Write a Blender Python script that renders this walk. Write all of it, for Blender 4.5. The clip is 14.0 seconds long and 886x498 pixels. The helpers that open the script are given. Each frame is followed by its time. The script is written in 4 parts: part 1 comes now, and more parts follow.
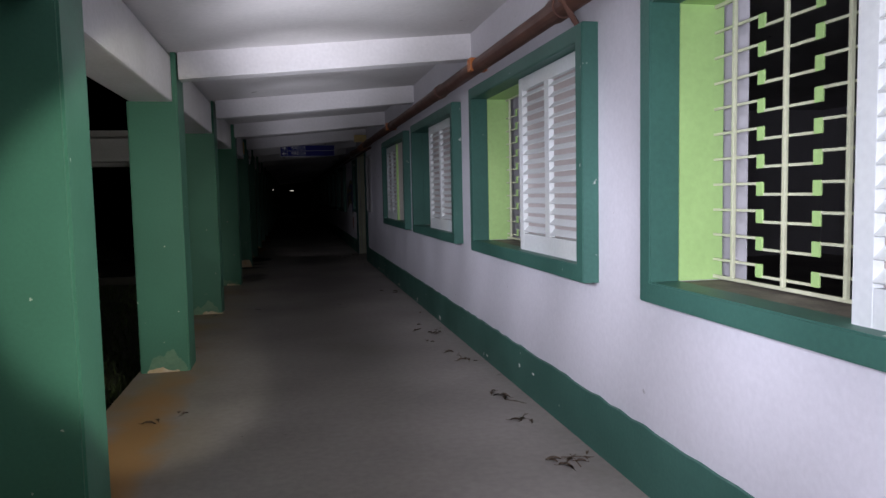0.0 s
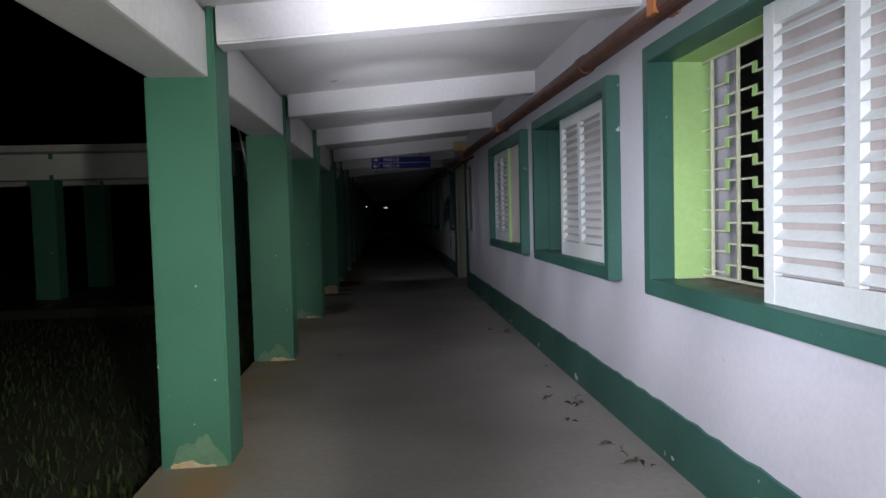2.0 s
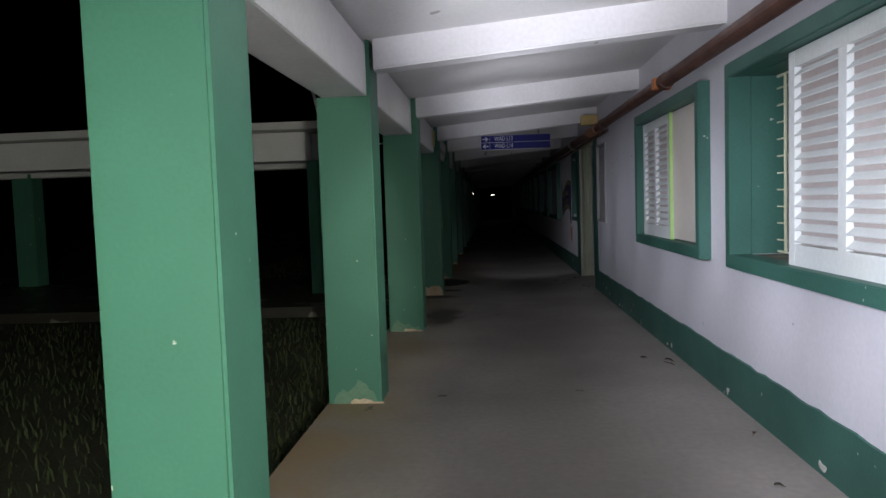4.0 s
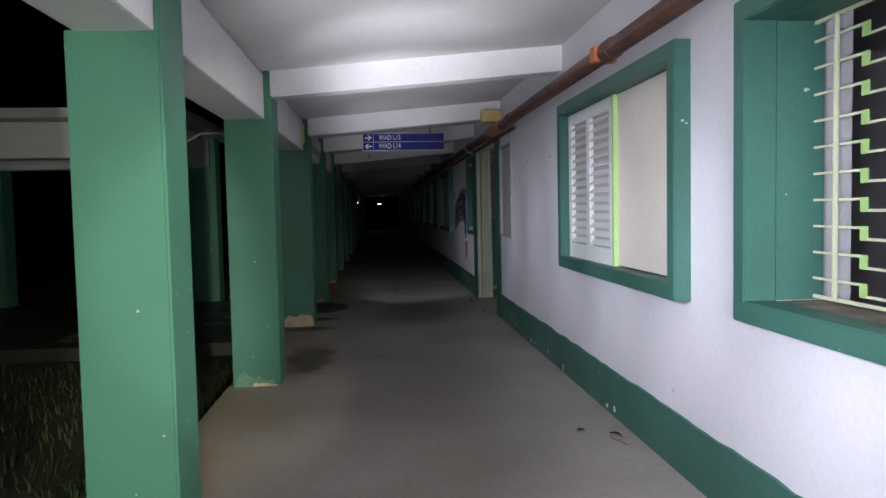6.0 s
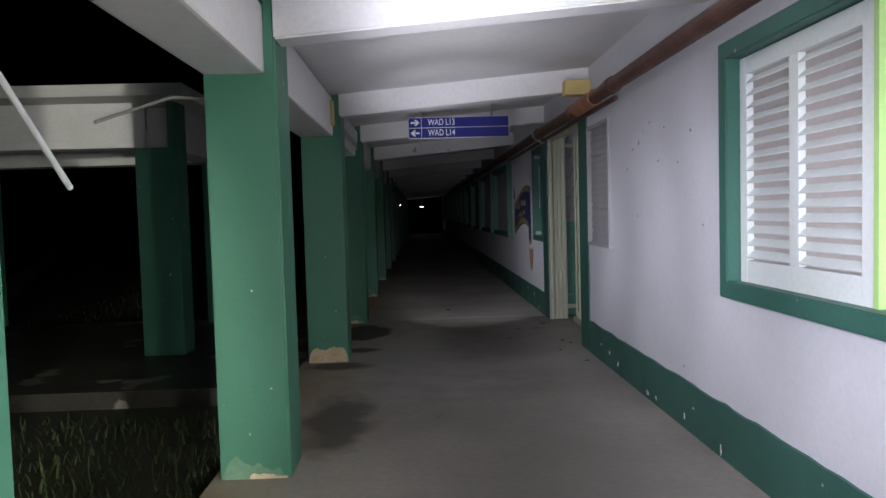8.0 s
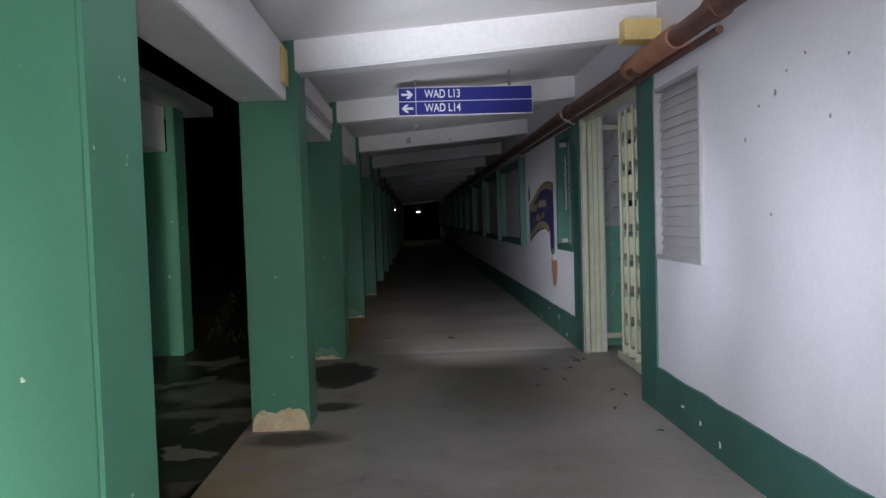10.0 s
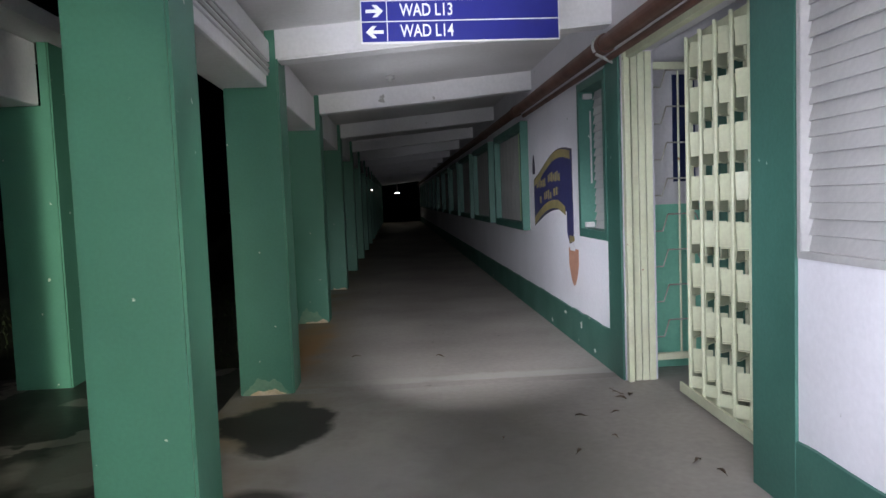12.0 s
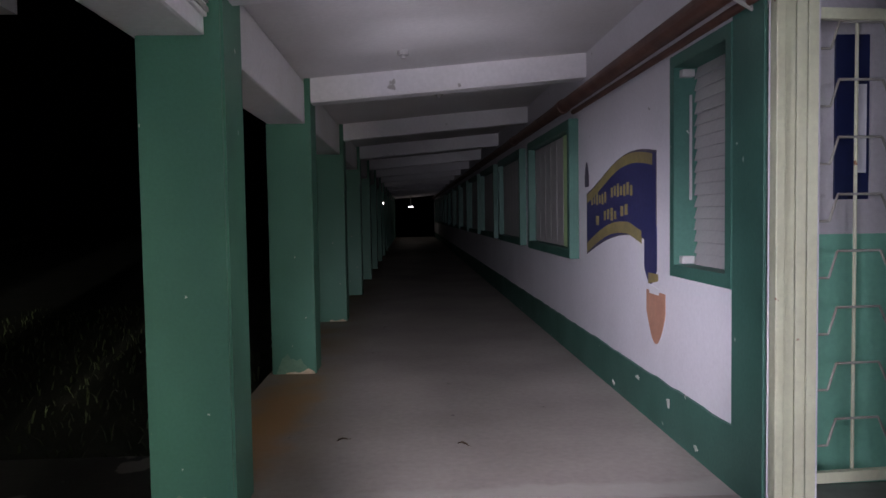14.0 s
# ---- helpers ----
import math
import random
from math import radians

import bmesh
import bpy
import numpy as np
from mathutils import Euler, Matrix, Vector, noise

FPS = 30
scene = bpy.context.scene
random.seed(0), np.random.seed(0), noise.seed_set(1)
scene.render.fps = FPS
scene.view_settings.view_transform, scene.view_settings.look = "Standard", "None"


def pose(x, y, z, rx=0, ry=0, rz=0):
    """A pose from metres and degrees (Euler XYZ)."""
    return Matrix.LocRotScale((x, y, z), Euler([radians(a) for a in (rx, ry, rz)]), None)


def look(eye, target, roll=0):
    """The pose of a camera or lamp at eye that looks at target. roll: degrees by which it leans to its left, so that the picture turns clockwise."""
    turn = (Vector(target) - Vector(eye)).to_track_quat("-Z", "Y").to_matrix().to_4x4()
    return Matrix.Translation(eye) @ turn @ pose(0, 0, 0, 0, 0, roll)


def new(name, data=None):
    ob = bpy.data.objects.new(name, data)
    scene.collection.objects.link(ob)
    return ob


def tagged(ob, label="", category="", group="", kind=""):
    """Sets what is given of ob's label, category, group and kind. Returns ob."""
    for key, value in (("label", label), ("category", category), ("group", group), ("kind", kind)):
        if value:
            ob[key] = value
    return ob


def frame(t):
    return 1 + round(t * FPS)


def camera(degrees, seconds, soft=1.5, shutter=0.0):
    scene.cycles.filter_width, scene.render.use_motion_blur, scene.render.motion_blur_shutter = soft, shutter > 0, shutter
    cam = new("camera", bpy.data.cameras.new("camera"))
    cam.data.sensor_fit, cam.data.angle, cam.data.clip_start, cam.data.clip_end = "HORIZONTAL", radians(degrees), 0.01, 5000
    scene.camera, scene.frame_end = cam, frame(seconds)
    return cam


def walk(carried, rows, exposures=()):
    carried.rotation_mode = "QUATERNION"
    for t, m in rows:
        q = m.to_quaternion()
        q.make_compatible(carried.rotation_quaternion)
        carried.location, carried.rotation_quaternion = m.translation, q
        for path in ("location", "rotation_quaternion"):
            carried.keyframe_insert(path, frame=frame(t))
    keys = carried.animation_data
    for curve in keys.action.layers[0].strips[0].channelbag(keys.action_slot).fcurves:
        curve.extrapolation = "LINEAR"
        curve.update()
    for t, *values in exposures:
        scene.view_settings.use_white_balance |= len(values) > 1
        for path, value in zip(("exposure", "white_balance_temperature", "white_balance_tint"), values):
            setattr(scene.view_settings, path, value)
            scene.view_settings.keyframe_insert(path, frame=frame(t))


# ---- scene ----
cam = camera(63.6, 14.0, soft=1.5)
PATH = [
    (0, (0.224, 0.622, 1.406), (0.635, 2.573, 1.251), -1.2),
    (0.5, (0.227, 1.131, 1.405), (0.41, 3.117, 1.257), -1.2),
    (1, (0.194, 1.632, 1.401), (0.323, 3.623, 1.26), -1.4),
    (1.5, (0.261, 2.133, 1.39), (0.405, 4.123, 1.255), -1.5),
    (2, (0.28, 2.634, 1.401), (0.438, 4.626, 1.299), -1.5),
    (2.5, (0.31, 3.125, 1.393), (0.456, 5.117, 1.29), -1.0),
    (3, (0.281, 3.64, 1.414), (0.22, 5.635, 1.287), -1.0),
    (3.5, (0.201, 4.14, 1.416), (0.009, 6.126, 1.281), -1.6),
    (4, (0.17, 4.648, 1.418), (0.033, 6.639, 1.289), -1.9),
    (4.2, (0.201, 4.841, 1.416), (0.172, 6.837, 1.298), -1.2),
    (6.3, (0.221, 6.89, 1.431), (0.401, 8.879, 1.322), -1.2),
    (6.5, (0.208, 7.102, 1.451), (0.305, 9.097, 1.348), -1.4),
    (7, (0.158, 7.614, 1.441), (0.246, 9.61, 1.341), -1.4),
    (7.5, (0.17, 8.137, 1.418), (0.229, 10.133, 1.307), -1.4),
    (8, (0.122, 8.656, 1.416), (0.187, 10.652, 1.315), -1.6),
    (8.2, (0.115, 8.865, 1.435), (0.215, 10.86, 1.336), -1.6),
    (10.3, (0.15, 11.126, 1.362), (0.217, 13.124, 1.287), -1.6),
    (10.5, (0.149, 11.336, 1.354), (0.208, 13.334, 1.286), -1.3),
    (11, (0.197, 11.862, 1.34), (0.239, 13.859, 1.244), -1.4),
    (11.5, (0.167, 12.363, 1.349), (0.202, 14.359, 1.237), -2.1),
    (12, (0.189, 12.872, 1.351), (0.316, 14.863, 1.213), -2.2),
    (12.5, (0.201, 13.374, 1.37), (0.336, 15.364, 1.221), -2.3),
    (13, (0.22, 13.819, 1.389), (0.469, 15.798, 1.241), -2.3),
    (13.5, (0.256, 14.306, 1.383), (0.461, 16.292, 1.256), -2.0),
    (14, (0.214, 14.766, 1.376), (0.307, 16.762, 1.28), -0.9),
]

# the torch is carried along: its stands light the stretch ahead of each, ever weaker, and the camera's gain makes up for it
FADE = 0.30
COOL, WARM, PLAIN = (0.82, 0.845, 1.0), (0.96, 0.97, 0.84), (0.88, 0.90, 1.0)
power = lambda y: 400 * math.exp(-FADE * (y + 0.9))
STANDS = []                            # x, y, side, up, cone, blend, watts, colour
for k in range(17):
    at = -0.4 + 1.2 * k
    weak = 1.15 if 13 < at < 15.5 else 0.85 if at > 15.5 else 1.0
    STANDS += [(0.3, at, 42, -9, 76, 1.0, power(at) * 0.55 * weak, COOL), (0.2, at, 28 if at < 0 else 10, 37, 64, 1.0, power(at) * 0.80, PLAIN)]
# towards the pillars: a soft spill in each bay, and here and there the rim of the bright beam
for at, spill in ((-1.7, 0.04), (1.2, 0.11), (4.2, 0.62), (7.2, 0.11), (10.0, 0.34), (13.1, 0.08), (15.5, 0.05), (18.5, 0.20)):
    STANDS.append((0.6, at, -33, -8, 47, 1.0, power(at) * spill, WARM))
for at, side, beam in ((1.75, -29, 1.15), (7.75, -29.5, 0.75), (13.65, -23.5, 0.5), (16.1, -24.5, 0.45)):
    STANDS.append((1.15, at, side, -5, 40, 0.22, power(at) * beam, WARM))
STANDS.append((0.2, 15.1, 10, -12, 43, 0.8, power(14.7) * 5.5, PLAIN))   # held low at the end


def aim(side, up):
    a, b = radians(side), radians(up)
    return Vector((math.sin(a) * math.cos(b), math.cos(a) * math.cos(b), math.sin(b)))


def lit(p, normal):
    """How strongly the torch stands light a surface at p."""
    total = 0.0
    for x, y, side, up, cone, blend, watts, colour in STANDS:
        ray = Vector(p) - Vector((x, y, 1.42))
        edge = math.cos(radians(cone / 2))
        k = min(1.0, max(0.0, (ray.normalized().dot(aim(side, up)) - edge) / (1 - edge)))
        total += watts * k * k * (3 - 2 * k) * max(0.0, -ray.normalized().dot(Vector(normal))) / ray.length_squared
    return total


def gain(y):
    seen = lit((1.79, y + 3.0, 1.3), (-1, 0, 0)) + 1.5 * lit((1.79, y + 5.0, 1.3), (-1, 0, 0)) + 0.5 * lit((0.5, y + 4.0, 2.4), (0, -1, 0))
    return math.log2(GAIN_AT / seen)


GAIN_AT = 85.0
TRIM = ((0, 0.05), (0.5, 0.3), (1, 0.25), (2, 0.2), (2.5, 0.0), (3.5, 0.12), (4.2, 0.4), (6.3, 0.3), (8.2, 0.05), (10.3, -0.2), (11, 0.1), (12, -0.05), (12.5, 0.0), (13, -0.15), (13.5, -0.35), (14, -0.95))
TINT = ((0, 14), (1, 9), (9, 10), (10.5, 6), (11.5, 6), (12.5, 10), (13, 15), (13.5, 26), (14, 22))
TIMES = sorted({t for t, eye, target, roll in PATH} | {4.7, 5.2, 5.7, 8.7, 9.2, 9.7})
EXPOSURES = [(t, gain(float(np.interp(t, [r[0] for r in PATH], [r[1][1] for r in PATH]))) + float(np.interp(t, [a for a, b in TRIM], [b for a, b in TRIM])), 6500, float(np.interp(t, [a for a, b in TINT], [b for a, b in TINT]))) for t in TIMES]
walk(cam, [(t, look(eye, target, roll)) for t, eye, target, roll in PATH], EXPOSURES)

# ---- night and light ----
night = bpy.data.worlds.new("night")
night.use_nodes = True
night.node_tree.nodes["Background"].inputs[0].default_value = (0.004, 0.005, 0.008, 1)
night.node_tree.nodes["Background"].inputs[1].default_value = 0.0004
scene.world = night


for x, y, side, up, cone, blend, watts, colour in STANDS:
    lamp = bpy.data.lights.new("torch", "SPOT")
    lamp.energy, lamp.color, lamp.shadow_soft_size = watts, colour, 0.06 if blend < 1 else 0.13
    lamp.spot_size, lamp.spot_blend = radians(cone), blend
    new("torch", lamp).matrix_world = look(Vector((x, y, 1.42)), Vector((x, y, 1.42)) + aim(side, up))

# ---- materials ----


def material(name, colour, rough=0.6, second=None, grain=0.12, big=1.2, fine=40.0, bump=0.15, chips=None, chip_at=0.72, chip_scale=6.0,
             metal=0.0, streak=0.0, spec=0.4, edge_tint=None):
    """A painted or worn surface: large blotches, fine grain, and chips of another colour where asked for."""
    m = bpy.data.materials.new(name)
    m.use_nodes = True
    t = m.node_tree
    n, l = t.nodes, t.links
    b = n["Principled BSDF"]
    b.inputs["Metallic"].default_value = metal
    b.inputs["Specular IOR Level"].default_value = spec
    co = n.new("ShaderNodeTexCoord")
    low = n.new("ShaderNodeTexNoise")
    low.inputs["Scale"].default_value, low.inputs["Detail"].default_value = big, 6
    high = n.new("ShaderNodeTexNoise")
    high.inputs["Scale"].default_value, high.inputs["Detail"].default_value = fine, 3
    for k in (low, high):
        l.new(co.outputs["Object"], k.inputs["Vector"])
    ramp = n.new("ShaderNodeMapRange")
    ramp.inputs[1].default_value, ramp.inputs[2].default_value = 0.35, 0.68
    l.new(low.outputs[0], ramp.inputs[0])
    c2 = second or tuple(c * (1 - 2.2 * grain) for c in colour)
    mix = n.new("ShaderNodeMix")
    mix.data_type = "RGBA"
    mix.inputs[6].default_value, mix.inputs[7].default_value = (*colour, 1), (*c2, 1)
    l.new(ramp.outputs[0], mix.inputs[0])
    gr = n.new("ShaderNodeMapRange")
    gr.inputs[1].default_value, gr.inputs[2].default_value = 0.25, 0.75
    gr.inputs[3].default_value, gr.inputs[4].default_value = 1 - grain, 1 + grain
    l.new(high.outputs[0], gr.inputs[0])
    mul = n.new("ShaderNodeMix")
    mul.data_type, mul.blend_type = "RGBA", "MULTIPLY"
    mul.inputs[0].default_value = 1.0
    l.new(mix.outputs[2], mul.inputs[6])
    l.new(gr.outputs[0], mul.inputs[7])
    out = mul.outputs[2]
    if streak:
        mp = n.new("ShaderNodeMapping")
        mp.inputs["Scale"].default_value = (9, 9, 0.5)
        st = n.new("ShaderNodeTexNoise")
        st.inputs["Scale"].default_value = 1.0
        l.new(co.outputs["Object"], mp.inputs[0])
        l.new(mp.outputs[0], st.inputs["Vector"])
        sr = n.new("ShaderNodeMapRange")
        sr.inputs[1].default_value, sr.inputs[2].default_value = 0.5, 0.75
        sr.inputs[3].default_value, sr.inputs[4].default_value = 1.0, 1.0 - streak
        l.new(st.outputs[0], sr.inputs[0])
        sm = n.new("ShaderNodeMix")
        sm.data_type, sm.blend_type = "RGBA", "MULTIPLY"
        sm.inputs[0].default_value = 1.0
        l.new(out, sm.inputs[6])
        l.new(sr.outputs[0], sm.inputs[7])
        out = sm.outputs[2]
    # tinted towards the pillar side, broken up by noise
    if edge_tint:
        sep = n.new("ShaderNodeSeparateXYZ")
        l.new(co.outputs["Object"], sep.inputs[0])
        band = n.new("ShaderNodeMapRange")
        band.inputs[1].default_value, band.inputs[2].default_value = -0.78, -0.22
        band.inputs[3].default_value, band.inputs[4].default_value = 1.0, 0.0
        l.new(sep.outputs[0], band.inputs[0])
        bn = n.new("ShaderNodeTexNoise")
        bn.inputs["Scale"].default_value, bn.inputs["Detail"].default_value = 1.4, 5
        l.new(co.outputs["Object"], bn.inputs["Vector"])
        br = n.new("ShaderNodeMapRange")
        br.inputs[1].default_value, br.inputs[2].default_value = 0.28, 0.62
        l.new(bn.outputs[0], br.inputs[0])
        bm_ = n.new("ShaderNodeMath")
        bm_.operation = "MULTIPLY"
        l.new(band.outputs[0], bm_.inputs[0])
        l.new(br.outputs[0], bm_.inputs[1])
        dm = n.new("ShaderNodeMix")
        dm.data_type = "RGBA"
        dm.inputs[7].default_value = (*edge_tint, 1)
        l.new(bm_.outputs[0], dm.inputs[0])
        l.new(out, dm.inputs[6])
        out = dm.outputs[2]
    if chips:
        cn = n.new("ShaderNodeTexNoise")
        cn.inputs["Scale"].default_value, cn.inputs["Detail"].default_value = chip_scale, 4
        l.new(co.outputs["Object"], cn.inputs["Vector"])
        cr = n.new("ShaderNodeMapRange")
        cr.inputs[1].default_value, cr.inputs[2].default_value = chip_at, chip_at + 0.02
        l.new(cn.outputs[0], cr.inputs[0])
        cm = n.new("ShaderNodeMix")
        cm.data_type = "RGBA"
        cm.inputs[7].default_value = (*chips, 1)
        l.new(cr.outputs[0], cm.inputs[0])
        l.new(out, cm.inputs[6])
        out = cm.outputs[2]
    l.new(out, b.inputs["Base Color"])
    rr = n.new("ShaderNodeMapRange")
    rr.inputs[3].default_value, rr.inputs[4].default_value = max(rough - 0.12, 0.02), min(rough + 0.12, 1)
    l.new(low.outputs[0], rr.inputs[0])
    l.new(rr.outputs[0], b.inputs["Roughness"])
    if bump:
        bp = n.new("ShaderNodeBump")
        bp.inputs["Strength"].default_value, bp.inputs["Distance"].default_value = bump, 0.01
        l.new(high.outputs[0], bp.inputs["Height"])
        l.new(bp.outputs[0], b.inputs["Normal"])
    return m


def colour_patch(m, x, y, rx, ry, colour, amount, soft=0.35, ragged=0.9):
    """A stain, or light put into the colour, on a flat surface round (x, y): a ragged ellipse with a soft rim."""
    n, l = m.node_tree.nodes, m.node_tree.links
    into = n["Principled BSDF"].inputs["Base Color"]
    before = into.links[0].from_socket
    co = n.new("ShaderNodeTexCoord")
    mp = n.new("ShaderNodeMapping")
    mp.vector_type = "POINT"
    mp.inputs["Location"].default_value = (-x / rx, -y / ry, 0)
    mp.inputs["Scale"].default_value = (1 / rx, 1 / ry, 0)
    l.new(co.outputs["Object"], mp.inputs[0])
    far = n.new("ShaderNodeVectorMath")
    far.operation = "LENGTH"
    l.new(mp.outputs[0], far.inputs[0])
    rag = n.new("ShaderNodeTexNoise")
    rag.inputs["Scale"].default_value, rag.inputs["Detail"].default_value = 3.2, 6
    l.new(co.outputs["Object"], rag.inputs["Vector"])
    add = n.new("ShaderNodeMath")
    add.operation = "MULTIPLY_ADD"
    add.inputs[1].default_value = ragged * 2
    l.new(rag.outputs[0], add.inputs[0])
    l.new(far.outputs["Value"], add.inputs[2])
    rim = n.new("ShaderNodeMapRange")
    rim.inputs[1].default_value, rim.inputs[2].default_value = 1 + ragged - soft / 2, 1 + ragged + soft / 2
    rim.inputs[3].default_value, rim.inputs[4].default_value = amount, 0.0
    l.new(add.outputs[0], rim.inputs[0])
    mix = n.new("ShaderNodeMix")
    mix.data_type = "RGBA"
    mix.inputs[7].default_value = (*colour, 1)
    l.new(rim.outputs[0], mix.inputs[0])
    l.new(before, mix.inputs[6])
    l.new(mix.outputs[2], into)


WALL = material("white_wall_paint", (0.74, 0.72, 0.76), 0.75, (0.66, 0.64, 0.67), 0.04, 0.9, 45, 0.07, (0.42, 0.40, 0.40), 0.735, 9)
CEIL = material("ceiling_paint", (0.68, 0.66, 0.66), 0.85, (0.58, 0.56, 0.55), 0.05, 0.7, 30, 0.1, (0.34, 0.32, 0.30), 0.735, 3.5)
BEAM = material("beam_paint", (0.78, 0.76, 0.78), 0.7, (0.68, 0.66, 0.66), 0.05, 1.1, 35, 0.15, (0.4, 0.38, 0.36), 0.75, 5)
GREEN = material("green_paint", (0.066, 0.205, 0.140), 0.5, (0.054, 0.172, 0.116), 0.05, 1.3, 60, 0.06, (0.55, 0.58, 0.5), 0.715, 15)
DARKGREEN = material("dark_green_paint", (0.052, 0.150, 0.115), 0.5, (0.040, 0.118, 0.090), 0.08, 1.6, 50, 0.1, (0.5, 0.52, 0.46), 0.72, 14)
LIME = material("lime_paint", (0.45, 0.67, 0.25), 0.5, (0.38, 0.58, 0.21), 0.05, 2, 40, 0.1)
PALELIME = material("pale_lime_paint", (0.48, 0.68, 0.34), 0.5, (0.42, 0.60, 0.28), 0.05, 2, 40, 0.1)
CREAM = material("cream_enamel", (0.66, 0.68, 0.48), 0.4, (0.55, 0.55, 0.38), 0.06, 3, 40, 0.1, (0.3, 0.16, 0.08), 0.74, 16)
SHUTTER = material("shutter_white_paint", (0.72, 0.75, 0.74), 0.5, (0.70, 0.72, 0.68), 0.05, 2.5, 40, 0.1)
BOARD = material("cream_board", (0.76, 0.70, 0.62), 0.7, (0.70, 0.63, 0.55), 0.04, 1.5, 30, 0.05)
FLOOR = material("worn_cement_floor", (0.35, 0.315, 0.285), 0.62, (0.25, 0.225, 0.20), 0.09, 0.8, 22, 0.08, (0.12, 0.105, 0.09), 0.72, 3.2, edge_tint=(0.29, 0.215, 0.13))
# pinkish tone of shaded slat gaps, put into the colour
BACK = material("shutter_gap_tone", (0.52, 0.46, 0.43), 0.7, (0.46, 0.40, 0.37), 0.06, 2, 30, 0.05)
SILL = material("dirty_sill", (0.22, 0.19, 0.15), 0.8, (0.12, 0.10, 0.08), 0.2, 6, 50, 0.4)
PIPE = material("brown_pipe", (0.155, 0.074, 0.052), 0.5, (0.11, 0.055, 0.042), 0.1, 4, 30, 0.1)
ORANGE = material("orange_coupling", (0.60, 0.20, 0.06), 0.5, (0.48, 0.16, 0.05), 0.08, 6, 30, 0.05)
YELLOW = material("yellowed_plastic", (0.72, 0.56, 0.24), 0.5, (0.62, 0.46, 0.18), 0.06, 5, 30, 0.05)
NOTICE = material("notice_blue", (0.015, 0.022, 0.085), 0.4, (0.02, 0.03, 0.09), 0.1, 3, 30, 0.0)
BLUE = material("sign_blue", (0.018, 0.022, 0.22), 0.35, (0.016, 0.020, 0.19), 0.03, 2, 30, 0.0)
WHITE = material("sign_white", (0.82, 0.82, 0.84), 0.4, (0.76, 0.76, 0.78), 0.03, 2, 30, 0.0)
STEEL = material("dull_steel", (0.20, 0.19, 0.18), 0.5, (0.14, 0.12, 0.11), 0.1, 6, 40, 0.1, metal=0.6)
PEACH = material("faded_pipe_sleeve", (0.46, 0.22, 0.13), 0.6, (0.36, 0.16, 0.09), 0.1, 5, 30, 0.1)
GREY = material("grey_shutter_slat", (0.42, 0.41, 0.40), 0.55, (0.35, 0.34, 0.33), 0.06, 3, 40, 0.1)
PLASTER = material("bare_plaster", (0.55, 0.40, 0.24), 0.9, (0.62, 0.54, 0.42), 0.12, 9, 50, 0.5)
GRASS = material("grass_blades", (0.040, 0.056, 0.016), 0.8, (0.028, 0.042, 0.012), 0.2, 3, 30, 0.0)
SOIL = material("grass_soil", (0.034, 0.036, 0.018), 0.95, (0.022, 0.027, 0.012), 0.3, 2, 40, 0.6)
LEAF = material("dry_leaf", (0.17, 0.12, 0.08), 0.8, (0.10, 0.07, 0.05), 0.2, 20, 60, 0.1)
# dark cement with paler patches
PAVING = material("dark_cement_paving", (0.045, 0.041, 0.034), 0.45, (0.03, 0.027, 0.022), 0.2, 1.6, 25, 0.15, (0.22, 0.20, 0.17), 0.60, 1.9)
ROD = material("grey_gate_rod", (0.42, 0.42, 0.36), 0.5, (0.26, 0.24, 0.20), 0.1, 8, 40, 0.1)
INSIDE = material("inside_wall", (0.70, 0.68, 0.70), 0.75, (0.62, 0.60, 0.60), 0.05, 1, 40, 0.2)
MINT = material("mint_dado", (0.24, 0.58, 0.42), 0.55, (0.20, 0.52, 0.37), 0.06, 1.5, 40, 0.1, (0.6, 0.6, 0.55), 0.76, 9)

WETNESS, DAMP, PALE, OCHRE = (0.030, 0.027, 0.022), (0.12, 0.108, 0.095), (0.44, 0.42, 0.385), (0.38, 0.20, 0.06)
colour_patch(FLOOR, 0.1, 15.9, 0.8, 1.5, PALE, 0.55, 0.8)
colour_patch(FLOOR, 0.75, 16.4, 0.45, 1.0, DAMP, 0.55, 0.9)
colour_patch(FLOOR, 0.9, 12.0, 0.5, 1.6, DAMP, 0.4, 0.9)
colour_patch(FLOOR, 0.6, 7.4, 0.6, 1.4, DAMP, 0.3, 0.9)
# ochre streak along the pillar line
colour_patch(FLOOR, -0.74, 4.5, 0.17, 2.1, OCHRE, 0.85, 0.9)
# yellow rim of the torch beam, put into the floor colour
colour_patch(FLOOR, -0.74, 19.7, 0.20, 1.2, OCHRE, 0.7, 0.9)
# darker patch on the left side, past the pillar at 12.5
colour_patch(FLOOR, -0.48, 13.55, 0.22, 0.62, (0.065, 0.057, 0.047), 0.85, 0.6)
colour_patch(FLOOR, -0.60, 17.28, 0.36, 0.50, WETNESS, 0.97, 0.2, 0.6)
colour_patch(FLOOR, -0.52, 16.12, 0.18, 0.13, WETNESS, 0.9, 0.5, 0.6)
colour_patch(FLOOR, -0.66, 15.35, 0.30, 0.16, WETNESS, 0.85, 0.6)
colour_patch(FLOOR, 1.2, 18.2, 1.6, 0.10, PALE, 0.5, 0.6)
colour_patch(PAVING, -1.55, 16.75, 0.36, 0.42, (0.26, 0.24, 0.20), 0.8, 0.6)
colour_patch(PAVING, -1.40, 16.13, 0.34, 0.13, (0.26, 0.24, 0.20), 0.7, 0.6)

# ---- builders ----


